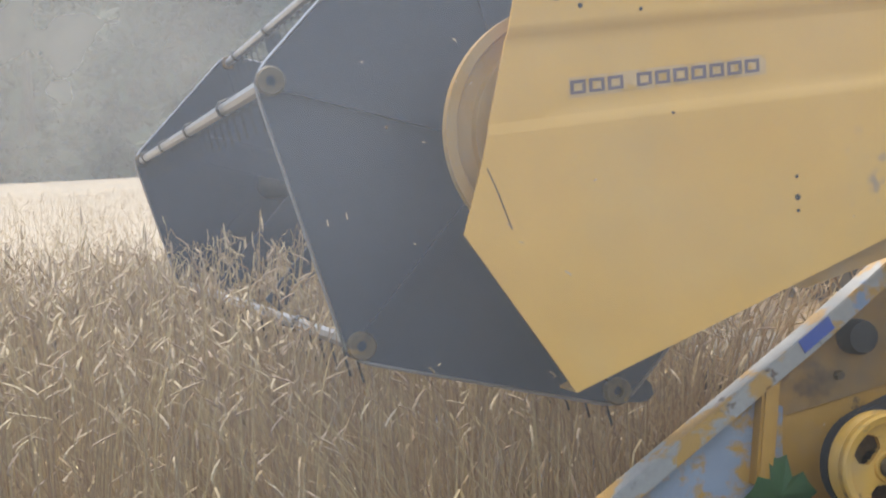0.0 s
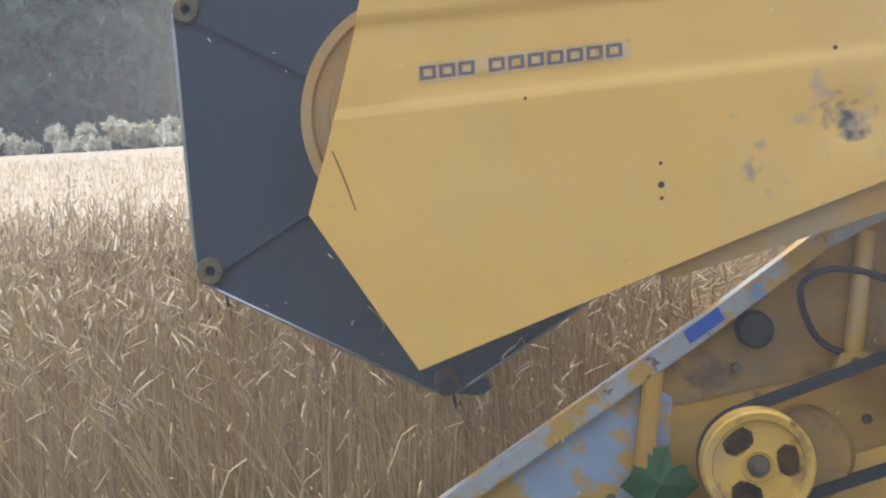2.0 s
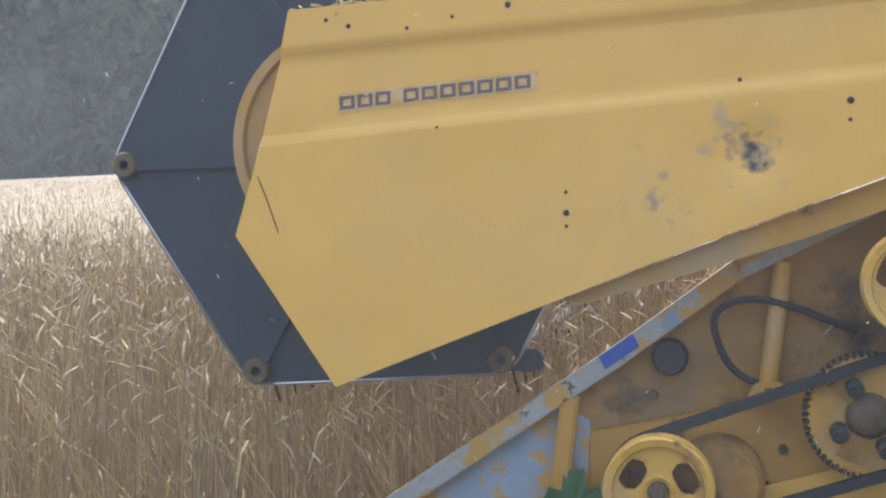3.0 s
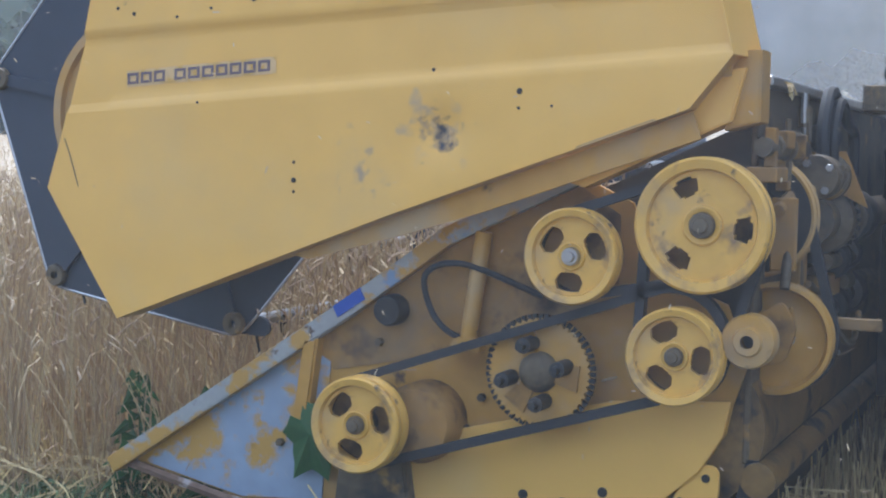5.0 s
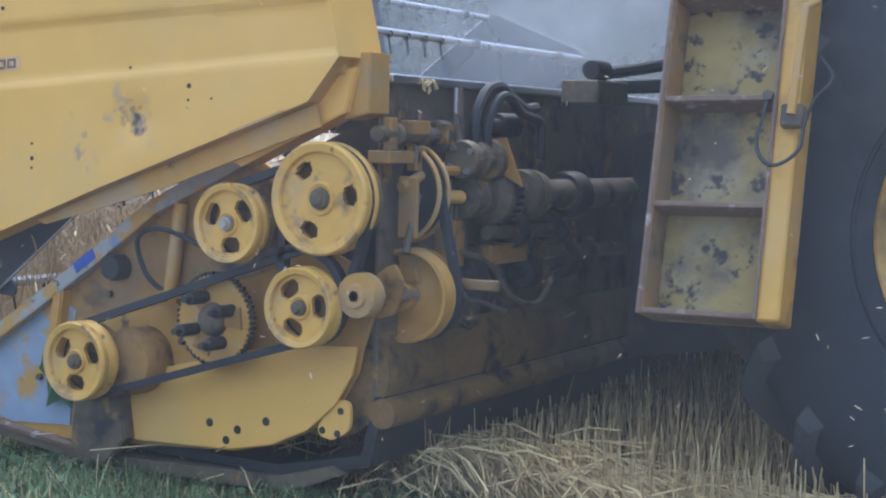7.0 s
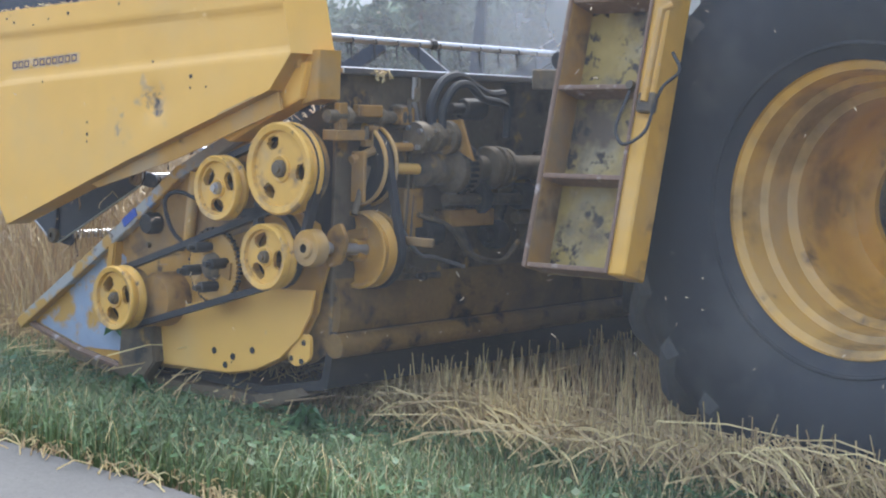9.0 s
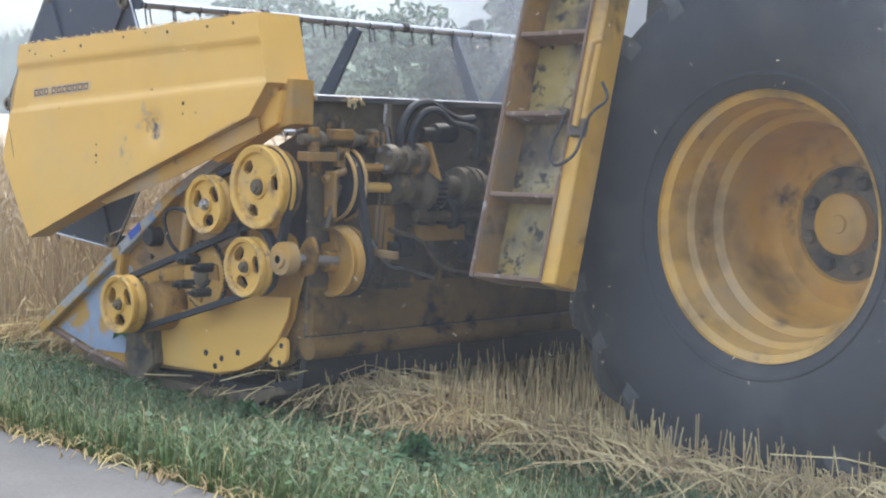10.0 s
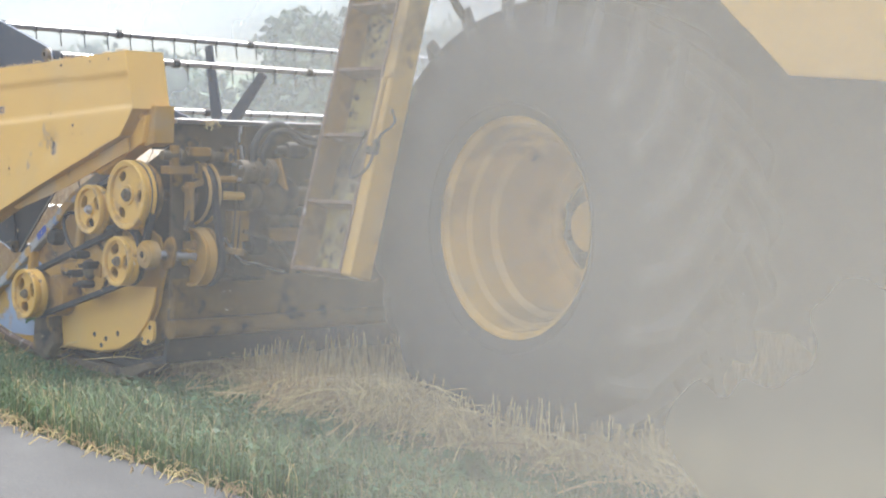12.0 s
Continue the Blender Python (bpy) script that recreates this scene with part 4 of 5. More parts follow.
# pulleys: rim, web with three openings, hub, belt groove
pulley_data = (("drive_pulley", -1.769, 0.908, -0.625, 0.153, pulley_paint, 60, 720, 0.055, 0.6),
               ("idler_pulley", -2.070, 0.827, -0.63, 0.112, pulley_paint, 30, 720, 0.045, 0.62),
               ("auger_pulley", -1.822, 0.612, -0.635, 0.111, pulley_paint, 60, 720, 0.05, 0.62),
               ("knife_pulley", -2.602, 0.395, -0.65, 0.118, pulley_paint, 40, 720, 0.055, 0.62))
for name, px_, pz_, py_, R, mat, ph, sp, dp, ho in pulley_data:
    p = new(name)
    p.parent = combine
    p["label"] = "yellow cast pulley with three openings"
    part("rim", lathe([(R * 0.80, 0.004), (R * 0.83, -0.008), (R * 0.96, -0.012), (R, -0.006), (R, 0.012), (R * 0.9, dp * 0.5), (R, dp - 0.012), (R, dp), (R * 0.80, dp)], 56, closed=True), mat, p, "", True)
    mid_, tall_, wide_ = (0.60, 0.13, 0.19) if name == "drive_pulley" else (0.54, 0.20, 0.29)

    def hole(r, a, R=R, c=mid_, tall=tall_, wide=wide_):
        """Three rounded openings."""
        d = radians((a % 120) - 60)
        return ((r * math.cos(d) / R - c) / tall) ** 2 + abs(r * math.sin(d) / R / wide) ** 3 < 1

    part("web", web([R * q for q in (0.1, 0.22, 0.30, 0.34, 0.38, 0.42, 0.46, 0.50, 0.54, 0.58, 0.62, 0.66, 0.70, 0.74, 0.82)], 108, 0.006, 0.02, hole), mat, p)
    part("hub_ring", lathe([(R * 0.20, 0.002), (R * 0.27, -0.002), (R * 0.29, 0.0), (R * 0.30, 0.007)], 36), mat, p, "", True)
    part("hub", lathe([(0, -0.022), (R * 0.10, -0.022), (R * 0.12, -0.016), (R * 0.12, -0.012), (R * 0.17, -0.012), (R * 0.19, -0.006), (R * 0.19, 0.03), (0, 0.03)], 20), grimy if name != "idler_pulley" else bare, p, "", True)
    TURNING.append((p, Vector((px_, py_, pz_)), ph, sp))
    part("axle", tube([(px_, py_ + 0.02, pz_), (px_, NY + 0.06, pz_)], 0.022, 10), grimy, combine)
    part("backing_pulley", lathe([(0.03, dp + 0.012), (R * 0.86, dp + 0.012), (R * 0.9, dp + 0.018), (R * 0.78, dp + 0.03), (R * 0.9, dp + 0.042), (0.03, dp + 0.046)], 40, (px_, py_, pz_)), yellow_dirty, combine, "", True)
# slip clutch wheel with sprung bolts and chain teeth
cl = new("slip_clutch")
cl.parent = combine
cl["label"] = "toothed slip clutch wheel with sprung bolts"
teeth = []
for i in range(96):
    a = 2 * math.pi * i / 96
    r = 0.128 if i % 2 else 0.120
    teeth.append((r * math.cos(a), r * math.sin(a)))
part("wheel", prism(teeth, -0.006, 0.016), yellow_old, cl)
bm = bmesh.new()
for i in range(56):
    a, r = 2 * math.pi * i / 56, 0.130
    q = [(r + u) * math.cos(a + w) for u, w in ((-0.007, -0.038), (0.007, -0.038), (0.007, 0.038), (-0.007, 0.038))]
    z = [(r + u) * math.sin(a + w) for u, w in ((-0.007, -0.038), (0.007, -0.038), (0.007, 0.038), (-0.007, 0.038))]
    prism(list(zip(q, z)), -0.002 + 0.004 * (i % 2), 0.012 - 0.004 * (i % 2), 0, bm)
part("roller_chain", bm, dark, cl, "oily roller chain")
part("hub", lathe([(0, -0.03), (0.03, -0.03), (0.045, -0.02), (0.05, -0.008), (0.05, 0.0)], 20), grimy, cl, "", True)
for i in range(4):
    a = radians(90 * i + 20)
    c, s = 0.07 * math.cos(a), 0.07 * math.sin(a)
    part("sprung_bolt", lathe([(0, -0.105), (0.010, -0.105), (0.010, -0.08), (0.019, -0.078), (0.019, -0.006), (0.024, 0)], 10, (c, 0, s)), dark, cl, "", True)
for i in range(3):
    a = radians(120 * i)
    prism_pts = [(0.03 * math.cos(a + d) if r == 0 else 0.105 * math.cos(a + d * 0.5), 0.03 * math.sin(a + d) if r == 0 else 0.105 * math.sin(a + d * 0.5)) for r, d in ((0, -0.5), (1, -0.6), (1, 0.6), (0, 0.5))]
    part("arm", prism(prism_pts, -0.016, -0.007), yellow_dirty, cl)
TURNING.append((cl, Vector((-2.165, -0.555, 0.546)), 0, 720))
part("axle", tube([(-2.165, -0.55, 0.546), (-2.165, NY + 0.02, 0.546)], 0.025, 10), grimy, combine)


def belt(name, c1, r1, c2, r2, y, w=0.016, h=0.011):
    """A V-belt round two pulleys in a plane y."""
    a, b = Vector(c1), Vector(c2)
    d = math.atan2(b.y - a.y, b.x - a.x)
    o = math.acos(max(-1, min(1, (r1 - r2) / (b - a).length)))
    pts = [(a.x + r1 * math.cos(d + t), a.y + r1 * math.sin(d + t)) for t in np.linspace(o, 2 * math.pi - o, 26)]
    pts += [(b.x + r2 * math.cos(d + t), b.y + r2 * math.sin(d + t)) for t in np.linspace(-o, o, 26)]
    bm = bmesh.new()
    n = len(pts)
    rings = []
    for i, p in enumerate(pts):
        t = (Vector(pts[(i + 1) % n]) - Vector(pts[i - 1])).normalized()
        nn = Vector((t.y, -t.x)) * h
        rings.append([bm.verts.new((p[0] - nn.x, y - w, p[1] - nn.y)), bm.verts.new((p[0] - nn.x, y + w, p[1] - nn.y)),
                      bm.verts.new((p[0] + nn.x, y + w, p[1] + nn.y)), bm.verts.new((p[0] + nn.x, y - w, p[1] + nn.y))])
    for i in range(n):
        for k in range(4):
            bm.faces.new((rings[i][k], rings[i][(k + 1) % 4], rings[(i + 1) % n][(k + 1) % 4], rings[(i + 1) % n][k]))
    return part(name, bm, black_rubber, combine, "black rubber drive belt")


belt("drive_belt", (-1.769, 0.908), 0.138, (-1.822, 0.612), 0.10, -0.575)
belt("knife_belt", (-2.602, 0.395), 0.108, (-1.84, 0.640), 0.122, -0.575)
belt("idler_belt", (-2.067, 0.831), 0.098, (-1.765, 0.91), 0.12, -0.575)


# second pulley pair, tensioner and the shaft to the feeder
R = 0.140
for yy in (-0.315, -0.262):
    disc = part("upper_sheave", lathe([(0.03, -0.004), (R * 0.60, -0.004), (R * 0.9, -0.012), (R * 0.97, -0.012), (R * 0.97, 0.008), (0.03, 0.008)], 48, (-1.715, yy, 0.922)), dark, combine, "dark greasy sheave disc", True)
    part("disc_edge", tube([(-1.715 + R * math.cos(q), yy - 0.004, 0.922 + R * math.sin(q)) for q in np.linspace(0, 2 * math.pi, 56, endpoint=False)], 0.0075, 6, closed=True), yellow_old, disc, "worn yellow disc edge", True)
part("sheave_core", lathe([(0.03, -0.05), (0.062, -0.05), (0.07, -0.04), (R * 0.8, -0.03), (R * 0.8, 0.06), (0.03, 0.06)], 32, (-1.715, -0.29, 0.922)), dark, combine, "", True)
R = 0.132
low_sheave = part("lower_sheave", lathe([(0.02, -0.055), (R * 0.28, -0.055), (R * 0.30, -0.012), (R * 0.62, 0.004), (R * 0.86, -0.004), (R * 0.93, -0.03), (R, -0.028), (R * 0.92, 0.0), (R, 0.026), (R, 0.03), (0.02, 0.03)], 48, (-1.648, -0.345, 0.637)), yellow_old, combine, "dished dusty yellow sheave", True)
part("sheave_rib", prism([(-1.70, 0.655), (-1.69, 0.70), (-1.61, 0.715), (-1.60, 0.68)], -0.385, -0.365, 0.003), yellow_dirty, low_sheave)
part("sheave_flange", lathe([(0.03, 0.05), (R * 0.99, 0.045), (R, 0.05), (R * 0.99, 0.058), (0.03, 0.06)], 48, (-1.648, -0.345, 0.637)), yellow_dirty, low_sheave, "", True)
belt("feeder_belt", (-1.715, 0.922), 0.120, (-1.648, 0.637), 0.126, -0.288, 0.013)
part("tensioner_roller", lathe([(0.015, -0.03), (0.03, -0.03), (0.034, -0.02), (0.058, -0.02), (0.062, -0.01), (0.062, 0.03), (0.015, 0.03)], 30, (-1.665, -0.58, 0.652)), yellow_old, combine, "", True)
part("tensioner_bracket", prism(rounded([(-1.67, 0.58), (-1.60, 0.60), (-1.575, 0.68), (-1.61, 0.74), (-1.67, 0.70)], 0.02), -0.50, -0.485, 0.002), yellow_dirty, combine)
part("tensioner_arm", tube([(-1.665, -0.56, 0.652), (-1.62, -0.36, 0.64)], 0.02, 10), bare, combine, "", True)
part("feeder_shaft", tube([(-1.66, -0.26, 0.912), (-1.62, -0.10, 0.908)], 0.020, 12), yellow, combine, "yellow painted shaft", True)
joint = part("feeder_joint", lathe([(0, -0.11), (0.035, -0.11), (0.06, -0.10), (0.062, -0.05), (0.04, -0.03), (0.055, -0.02), (0.058, 0.02), (0.04, 0.03), (0.085, 0.05), (0.09, 0.06), (0.09, 0.14), (0.08, 0.155), (0.045, 0.16),
                                    (0.045, 0.25), (0.075, 0.26), (0.08, 0.27), (0.08, 0.29), (0.06, 0.295), (0.06, 0.305), (0.08, 0.31), (0.08, 0.33), (0.06, 0.335), (0.06, 0.345), (0.075, 0.35), (0.075, 0.37), (0.045, 0.38), (0.045, 1.5), (0, 1.5)], 28, (-1.62, 0, 0.908)), grimy, combine, "greasy slip coupling and cross shaft", True)
for i in range(26):
    q = 2 * math.pi * i / 26
    part("spline", box(-1.62 + 0.09 * math.cos(q) - 0.006, -1.62 + 0.09 * math.cos(q) + 0.006, 0.075, 0.115, 0.908 + 0.09 * math.sin(q) - 0.006, 0.908 + 0.09 * math.sin(q) + 0.006, 0), dark, joint)
for b in ((-1.70, -1.63, -0.50, -0.33, 1.005, 1.04), (-1.66, -1.63, -0.36, -0.30, 0.985, 1.055), (-1.665, -1.64, -0.48, -0.44, 1.04, 1.13), (-1.60, -1.55, -0.30, -0.27, 0.62, 0.68), (-1.58, -1.42, -0.25, -0.235, 0.655, 0.685),
          (-1.66, -1.60, -0.40, -0.385, 0.80, 0.97), (-1.66, -1.63, -0.40, -0.28, 1.085, 1.125), (-1.66, -1.62, -0.20, -0.13, 1.06, 1.12), (-1.68, -1.60, 0.05, 0.30, 0.70, 0.76), (-1.68, -1.63, -0.16, -0.06, 0.66, 0.84)):
    part("bearing_bracket", box(*b, 0.003), yellow_dirty, combine)
for xx, yy, zz in ((-1.63, -0.36, 1.03), (-1.66, -0.47, 1.10), (-1.64, -0.33, 1.13), (-1.62, -0.16, 1.125), (-1.62, -0.24, 0.69), (-1.60, -0.28, 0.685)):
    part("bolt", tube([(xx, yy, zz - 0.02), (xx, yy, zz + 0.025)], 0.008, 6), grimy, combine)
# added dark plate in place of the shaded gap behind the pulleys
part("shade_plate", prism([(-2.06, 0.98), (-1.70, 1.15), (-1.70, 0.60), (-1.80, 0.50), (-2.1, 0.55)], NY + 0.05, NY + 0.065), dark, combine, "dark plate standing for the shade behind the pulleys")
tilt = part("tilt_plate", prism([(-1.64, 1.075), (-1.56, 1.085), (-1.50, 0.94), (-1.55, 0.965), (-1.60, 0.99)], 0.045, 0.057, 0.002), yellow_dirty, combine, "bent yellow bracket plate with a slot")
part("plate_face", prism([(-1.655, 0.985), (-1.655, 1.075), (-1.63, 1.08), (-1.63, 0.985)], -0.02, 0.10, 0.002), yellow_dirty, tilt)
part("slot", box(-1.62, -1.575, 0.041, 0.046, 1.055, 1.066, 0), dark, tilt)
motor = part("hydraulic_motor", lathe([(0, -0.155), (0.052, -0.155), (0.056, -0.148), (0.056, -0.115), (0.046, -0.11), (0.046, -0.075), (0.054, -0.07), (0.054, -0.045), (0.044, -0.04), (0.044, -0.005), (0.06, 0.0), (0.06, 0.03), (0, 0.03)], 24, (-1.60, 0, 1.018)), grimy, combine, "greasy hydraulic motor", True)
for q in range(4):
    part("motor_bolt", bolt(-1.60 + 0.04 * math.cos(q * 1.571 + 0.6), -0.155, 1.018 + 0.04 * math.sin(q * 1.571 + 0.6), 0.010, 0.012), bare, motor)
    part("motor_bolt", bolt(-1.545, -0.13 + 0.036 * q, 1.02 + 0.02 * (q % 2), 0.010, 0.012), grimy, motor)
part("upper_shaft", tube([(-1.66, -0.52, 1.085), (-1.66, -0.15, 1.085)], 0.022, 12), grimy, combine, "", True)
for yy, rr in ((-0.43, 0.034), (-0.27, 0.034), (-0.18, 0.045), (-0.155, 0.045)):
    part("shaft_collar", lathe([(0.02, -0.012), (rr * 0.9, -0.012), (rr, -0.006), (rr, 0.006), (rr * 0.9, 0.012), (0.02, 0.012)], 16, (-1.66, yy, 1.085)), grimy, combine, "", True)
part("bent_lever", tube([(-1.64, -0.42, 0.94), (-1.63, -0.28, 0.985), (-1.61, -0.13, 0.985)], 0.015, 8), yellow_dirty, combine, "", True)
for a_, b_, r in (((-1.62, -0.42, 0.76), (-1.62, -0.36, 0.92), 0.012), ((-1.63, -0.16, 0.62), (-1.64, -0.13, 0.98), 0.008), ((-1.63, -0.13, 0.62), (-1.64, -0.10, 0.98), 0.006),
                  ((-1.60, 0.02, 0.80), (-1.60, 0.55, 0.79), 0.022), ((-1.66, 0.35, 0.62), (-1.62, 0.42, 0.90), 0.026), ((-1.66, 0.55, 0.60), (-1.62, 0.52, 0.84), 0.03), ((-1.66, 0.1, 0.78), (-1.60, 0.16, 0.60), 0.02),
                  ((-1.62, -0.34, 0.54), (-1.62, 0.02, 0.53), 0.012), ((-1.62, 0.60, 0.90), (-1.62, 1.15, 0.90), 0.05), ((-1.62, 0.45, 0.72), (-1.62, 1.1, 0.70), 0.024)):
    part("linkage_rod", tube([a_, b_], r, 10), grimy, combine, "", True)
for xx, yy, zz, r, w in ((-1.62, 0.22, 0.80, 0.06, 0.05), (-1.62, 0.48, 0.80, 0.05, 0.08), (-1.63, 0.34, 0.66, 0.055, 0.07), (-1.63, -0.02, 0.68, 0.045, 0.08), (-1.63, 0.66, 0.90, 0.08, 0.10), (-1.63, 0.62, 0.68, 0.06, 0.09), (-1.64, 0.2, 1.12, 0.04, 0.12)):
    part("bearing_housing", lathe([(0, -w), (r * 0.5, -w), (r * 0.55, -w * 0.5), (r * 0.9, -w * 0.45), (r, -w * 0.3), (r, w * 0.4), (r * 0.7, w * 0.5), (0, w * 0.5)], 18, (xx, yy, zz)), dark, combine, "", True)
part("spring", tube([(-1.60 + 0.016 * math.cos(k * 0.9), -0.26 + 0.0032 * k, 0.60 + 0.016 * math.sin(k * 0.9) - 0.0012 * k) for k in range(60)], 0.0035, 5), grimy, combine, "", True)
for pts, r, mat in (([(-1.60, -0.06, 1.05), (-1.60, -0.07, 1.13), (-1.60, -0.01, 1.215), (-1.60, 0.08, 1.235), (-1.60, 0.17, 1.20), (-1.60, 0.25, 1.175), (-1.60, 0.33, 1.18)], 0.017, black_rubber),
                    ([(-1.58, -0.03, 1.05), (-1.58, -0.03, 1.12), (-1.58, 0.03, 1.195), (-1.58, 0.11, 1.205), (-1.58, 0.19, 1.16), (-1.58, 0.29, 1.145), (-1.58, 0.33, 1.12), (-1.58, 0.33, 1.02)], 0.015, black_rubber),
                    ([(-1.64, -0.115, 1.225), (-1.64, -0.115, 1.15), (-1.63, -0.10, 1.05)], 0.008, bare),
                    ([(-1.64, -0.09, 1.225), (-1.64, -0.09, 1.15), (-1.63, -0.075, 1.05)], 0.008, grimy),
                    ([(-1.64, -0.105, 1.19), (-1.64, -0.105, 1.14)], 0.018, grimy),
                    ([(-1.62, -0.10, 0.75), (-1.6, 0.05, 0.70), (-1.57, 0.14, 0.60), (-1.56, 0.3, 0.57), (-1.56, 0.4, 0.64)], 0.010, grimy),
                    ([(-1.60, -0.22, 0.72), (-1.58, -0.14, 0.62), (-1.58, -0.05, 0.60), (-1.57, 0.1, 0.56)], 0.007, bare),
                    ([(-1.5, 0.62, 1.30), (-1.35, 0.8, 1.34), (-1.0, 0.9, 1.42), (-0.7, 0.9, 1.5)], 0.02, black_rubber),
                    ([(-1.5, 0.70, 1.26), (-1.3, 0.85, 1.28), (-1.0, 0.95, 1.34), (-0.6, 1.0, 1.42)], 0.024, black_rubber)):
    part("hydraulic_hose", tube(curve_points(pts), r, 8), mat, combine, "", True)
part("hose_bracket", box(-1.58, -1.45, 0.47, 0.72, 1.20, 1.275), grimy, combine)
part("hose_coupling", lathe([(0, 0), (0.03, 0), (0.034, 0.02), (0.034, 0.10), (0.025, 0.12), (0, 0.12)], 12, (-1.50, 0.52, 1.31)), dark, combine, "", True)

# header trough: back sheet, floor, cross tubes, far end sheet
part("header_back_sheet", box(-1.70, -1.685, -0.45, 3.50, 0.35, 1.235, 0.003), grimy, combine, "grimy header back sheet")
part("back_sheet_lip", box(-1.715, -1.655, -0.45, 3.50, 1.225, 1.25, 0.004), bare, combine, "worn shiny top lip")
part("header_floor", prism([(-2.78, 0.115), (-2.0, 0.10), (-1.70, 0.16), (-1.66, 0.36), (-1.69, 0.36), (-1.73, 0.19), (-2.0, 0.13), (-2.78, 0.135)], -0.45, 3.5), dark, combine)
# tube and drum cover take the yellow darkened for shade
part("lower_cross_tube", tube([(-1.66, -0.46, 0.315), (-1.66, 3.5, 0.315)], 0.042, 18), shaded_yellow, combine, "cross tube with worn yellow paint, darkened for the shade under the header", True)
part("auger_drum_cover", lathe([(0, 0), (0.20, 0), (0.20, 3.95), (0, 3.95)], 48, (-1.85, -0.445, 0.425)), shaded_yellow, combine, "", True)
part("auger", lathe([(0, 0), (0.14, 0), (0.14, 3.9), (0, 3.9)], 24, (-2.16, -0.44, 0.42)), grimy, combine, "", True)
part("far_end_sheet", prism(end_outline, 3.52, 3.54), yellow_old, combine)
part("knife_bar", box(-2.86, -2.76, -0.45, 3.5, 0.10, 0.13, 0.003), bare, combine)
bm = bmesh.new()
rng = np.random.default_rng(51)
for k in range(14):
    p = Vector((-1.66, -0.28 + rng.normal(0, 0.025), 1.245))
    tube([p, p + Vector((0.012, rng.normal(0, 0.008), -0.008)), p + Vector((0.018, rng.normal(0, 0.018), -rng.uniform(0.015, 0.045)))], 0.0028, 4, bm)
part("caught_straw", bm, straw, combine, "wisp of straw caught on the lip")
bm = bmesh.new()
for k in range(260):
    u = rng.random()
    p = Vector((-3.38 + 1.6 * u, panel_y(-3.38 + 1.6 * u, 1.44) + rng.uniform(0.004, 0.09), 1.444 + 0.094 * u))
    q = rng.uniform(0, 6.28)
    tube([p, p + Vector((math.cos(q) * 0.03, math.sin(q) * 0.012, rng.uniform(0.0, 0.012)))], 0.0018, 3, bm)
part("chaff_litter", bm, straw, shield, "pale chaff lying along the upper edge")
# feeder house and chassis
# near-black bulks fill the underside and keep light off the ground there
part("feeder_house", prism([(-1.60, 0.30), (-1.60, 1.10), (0.5, 1.75), (0.5, 0.62)], 1.15, 2.65, 0.01), dark, combine, "dusty feeder house, interior shade in its dark colour")
part("belly_sheet", prism([(-0.5, 0.62), (-0.5, 1.3), (3.6, 1.35), (3.6, 0.75), (2.4, 0.52), (0.4, 0.48)], 0.80, 2.5, 0.02), dark, combine, "dusty underbody, shade in its dark colour")
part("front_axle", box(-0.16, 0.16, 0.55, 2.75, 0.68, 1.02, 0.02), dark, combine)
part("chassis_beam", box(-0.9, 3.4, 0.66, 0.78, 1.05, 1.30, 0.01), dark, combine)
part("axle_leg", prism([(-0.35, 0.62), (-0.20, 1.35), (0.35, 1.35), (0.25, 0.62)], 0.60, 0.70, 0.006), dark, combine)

# ladder: two stringers, back plate, treads
ladder = new("ladder")
ladder.parent = combine
ladder["label"] = "worn yellow access ladder with rusty treads"
ladder.matrix_basis = pose(-0.803, -0.328, 0.643, -15, 0, 0) @ pose(0, 0, 0, 0, -1.3, 0)
part("stringer", box(-0.172, -0.157, 0.0, 0.13, 0.0, 1.35, 0.003), yellow_dirty, ladder, "thin grimy yellow stringer")
part("stringer", box(0.145, 0.208, -0.008, 0.11, -0.004, 1.35, 0.006), rim_paint, ladder, "broad yellow stringer")
part("stringer_edge", tube([(0.147, -0.014, 0.0), (0.147, -0.014, 1.35)], 0.006, 6), rust, ladder)
part("back_plate", box(-0.157, 0.145, 0.11, 0.125, 0.0, 1.35, 0.002), pale_worn, ladder, "scuffed pale yellow back plate")
for k in range(5):
    part("tread", box(-0.157, 0.145, -0.004, 0.11, 0.285 * k, 0.285 * k + 0.016, 0.003), rust, ladder, "rusty worn tread")
part("latch_rod", tube([(0.20, -0.045, 0.52), (0.215, -0.055, 0.80), (0.24, -0.04, 0.82)], 0.012, 8), yellow_old, ladder, "yellow latch rod", True)
part("latch_block", box(0.17, 0.23, -0.04, -0.01, 0.49, 0.55, 0.005), grimy, ladder)
part("wire_loop", tube(curve_points([(0.13, -0.02, 0.57), (0.12, -0.05, 0.44), (0.17, -0.07, 0.38), (0.23, -0.06, 0.42), (0.235, -0.04, 0.5), (0.26, -0.05, 0.56), (0.29, -0.02, 0.62), (0.25, -0.01, 0.68)]), 0.0055, 6), dark, ladder, "dark cable loop", True)
part("left_edge", tube([(-0.165, -0.004, 0.0), (-0.165, -0.004, 1.35)], 0.008, 6), rust, ladder, "rusty worn edge")
part("pivot_bolt", lathe([(0, -0.03), (0.014, -0.03), (0.016, -0.02), (0.016, 0)], 8, (0.13, -0.005, 0.575)), grimy, ladder)

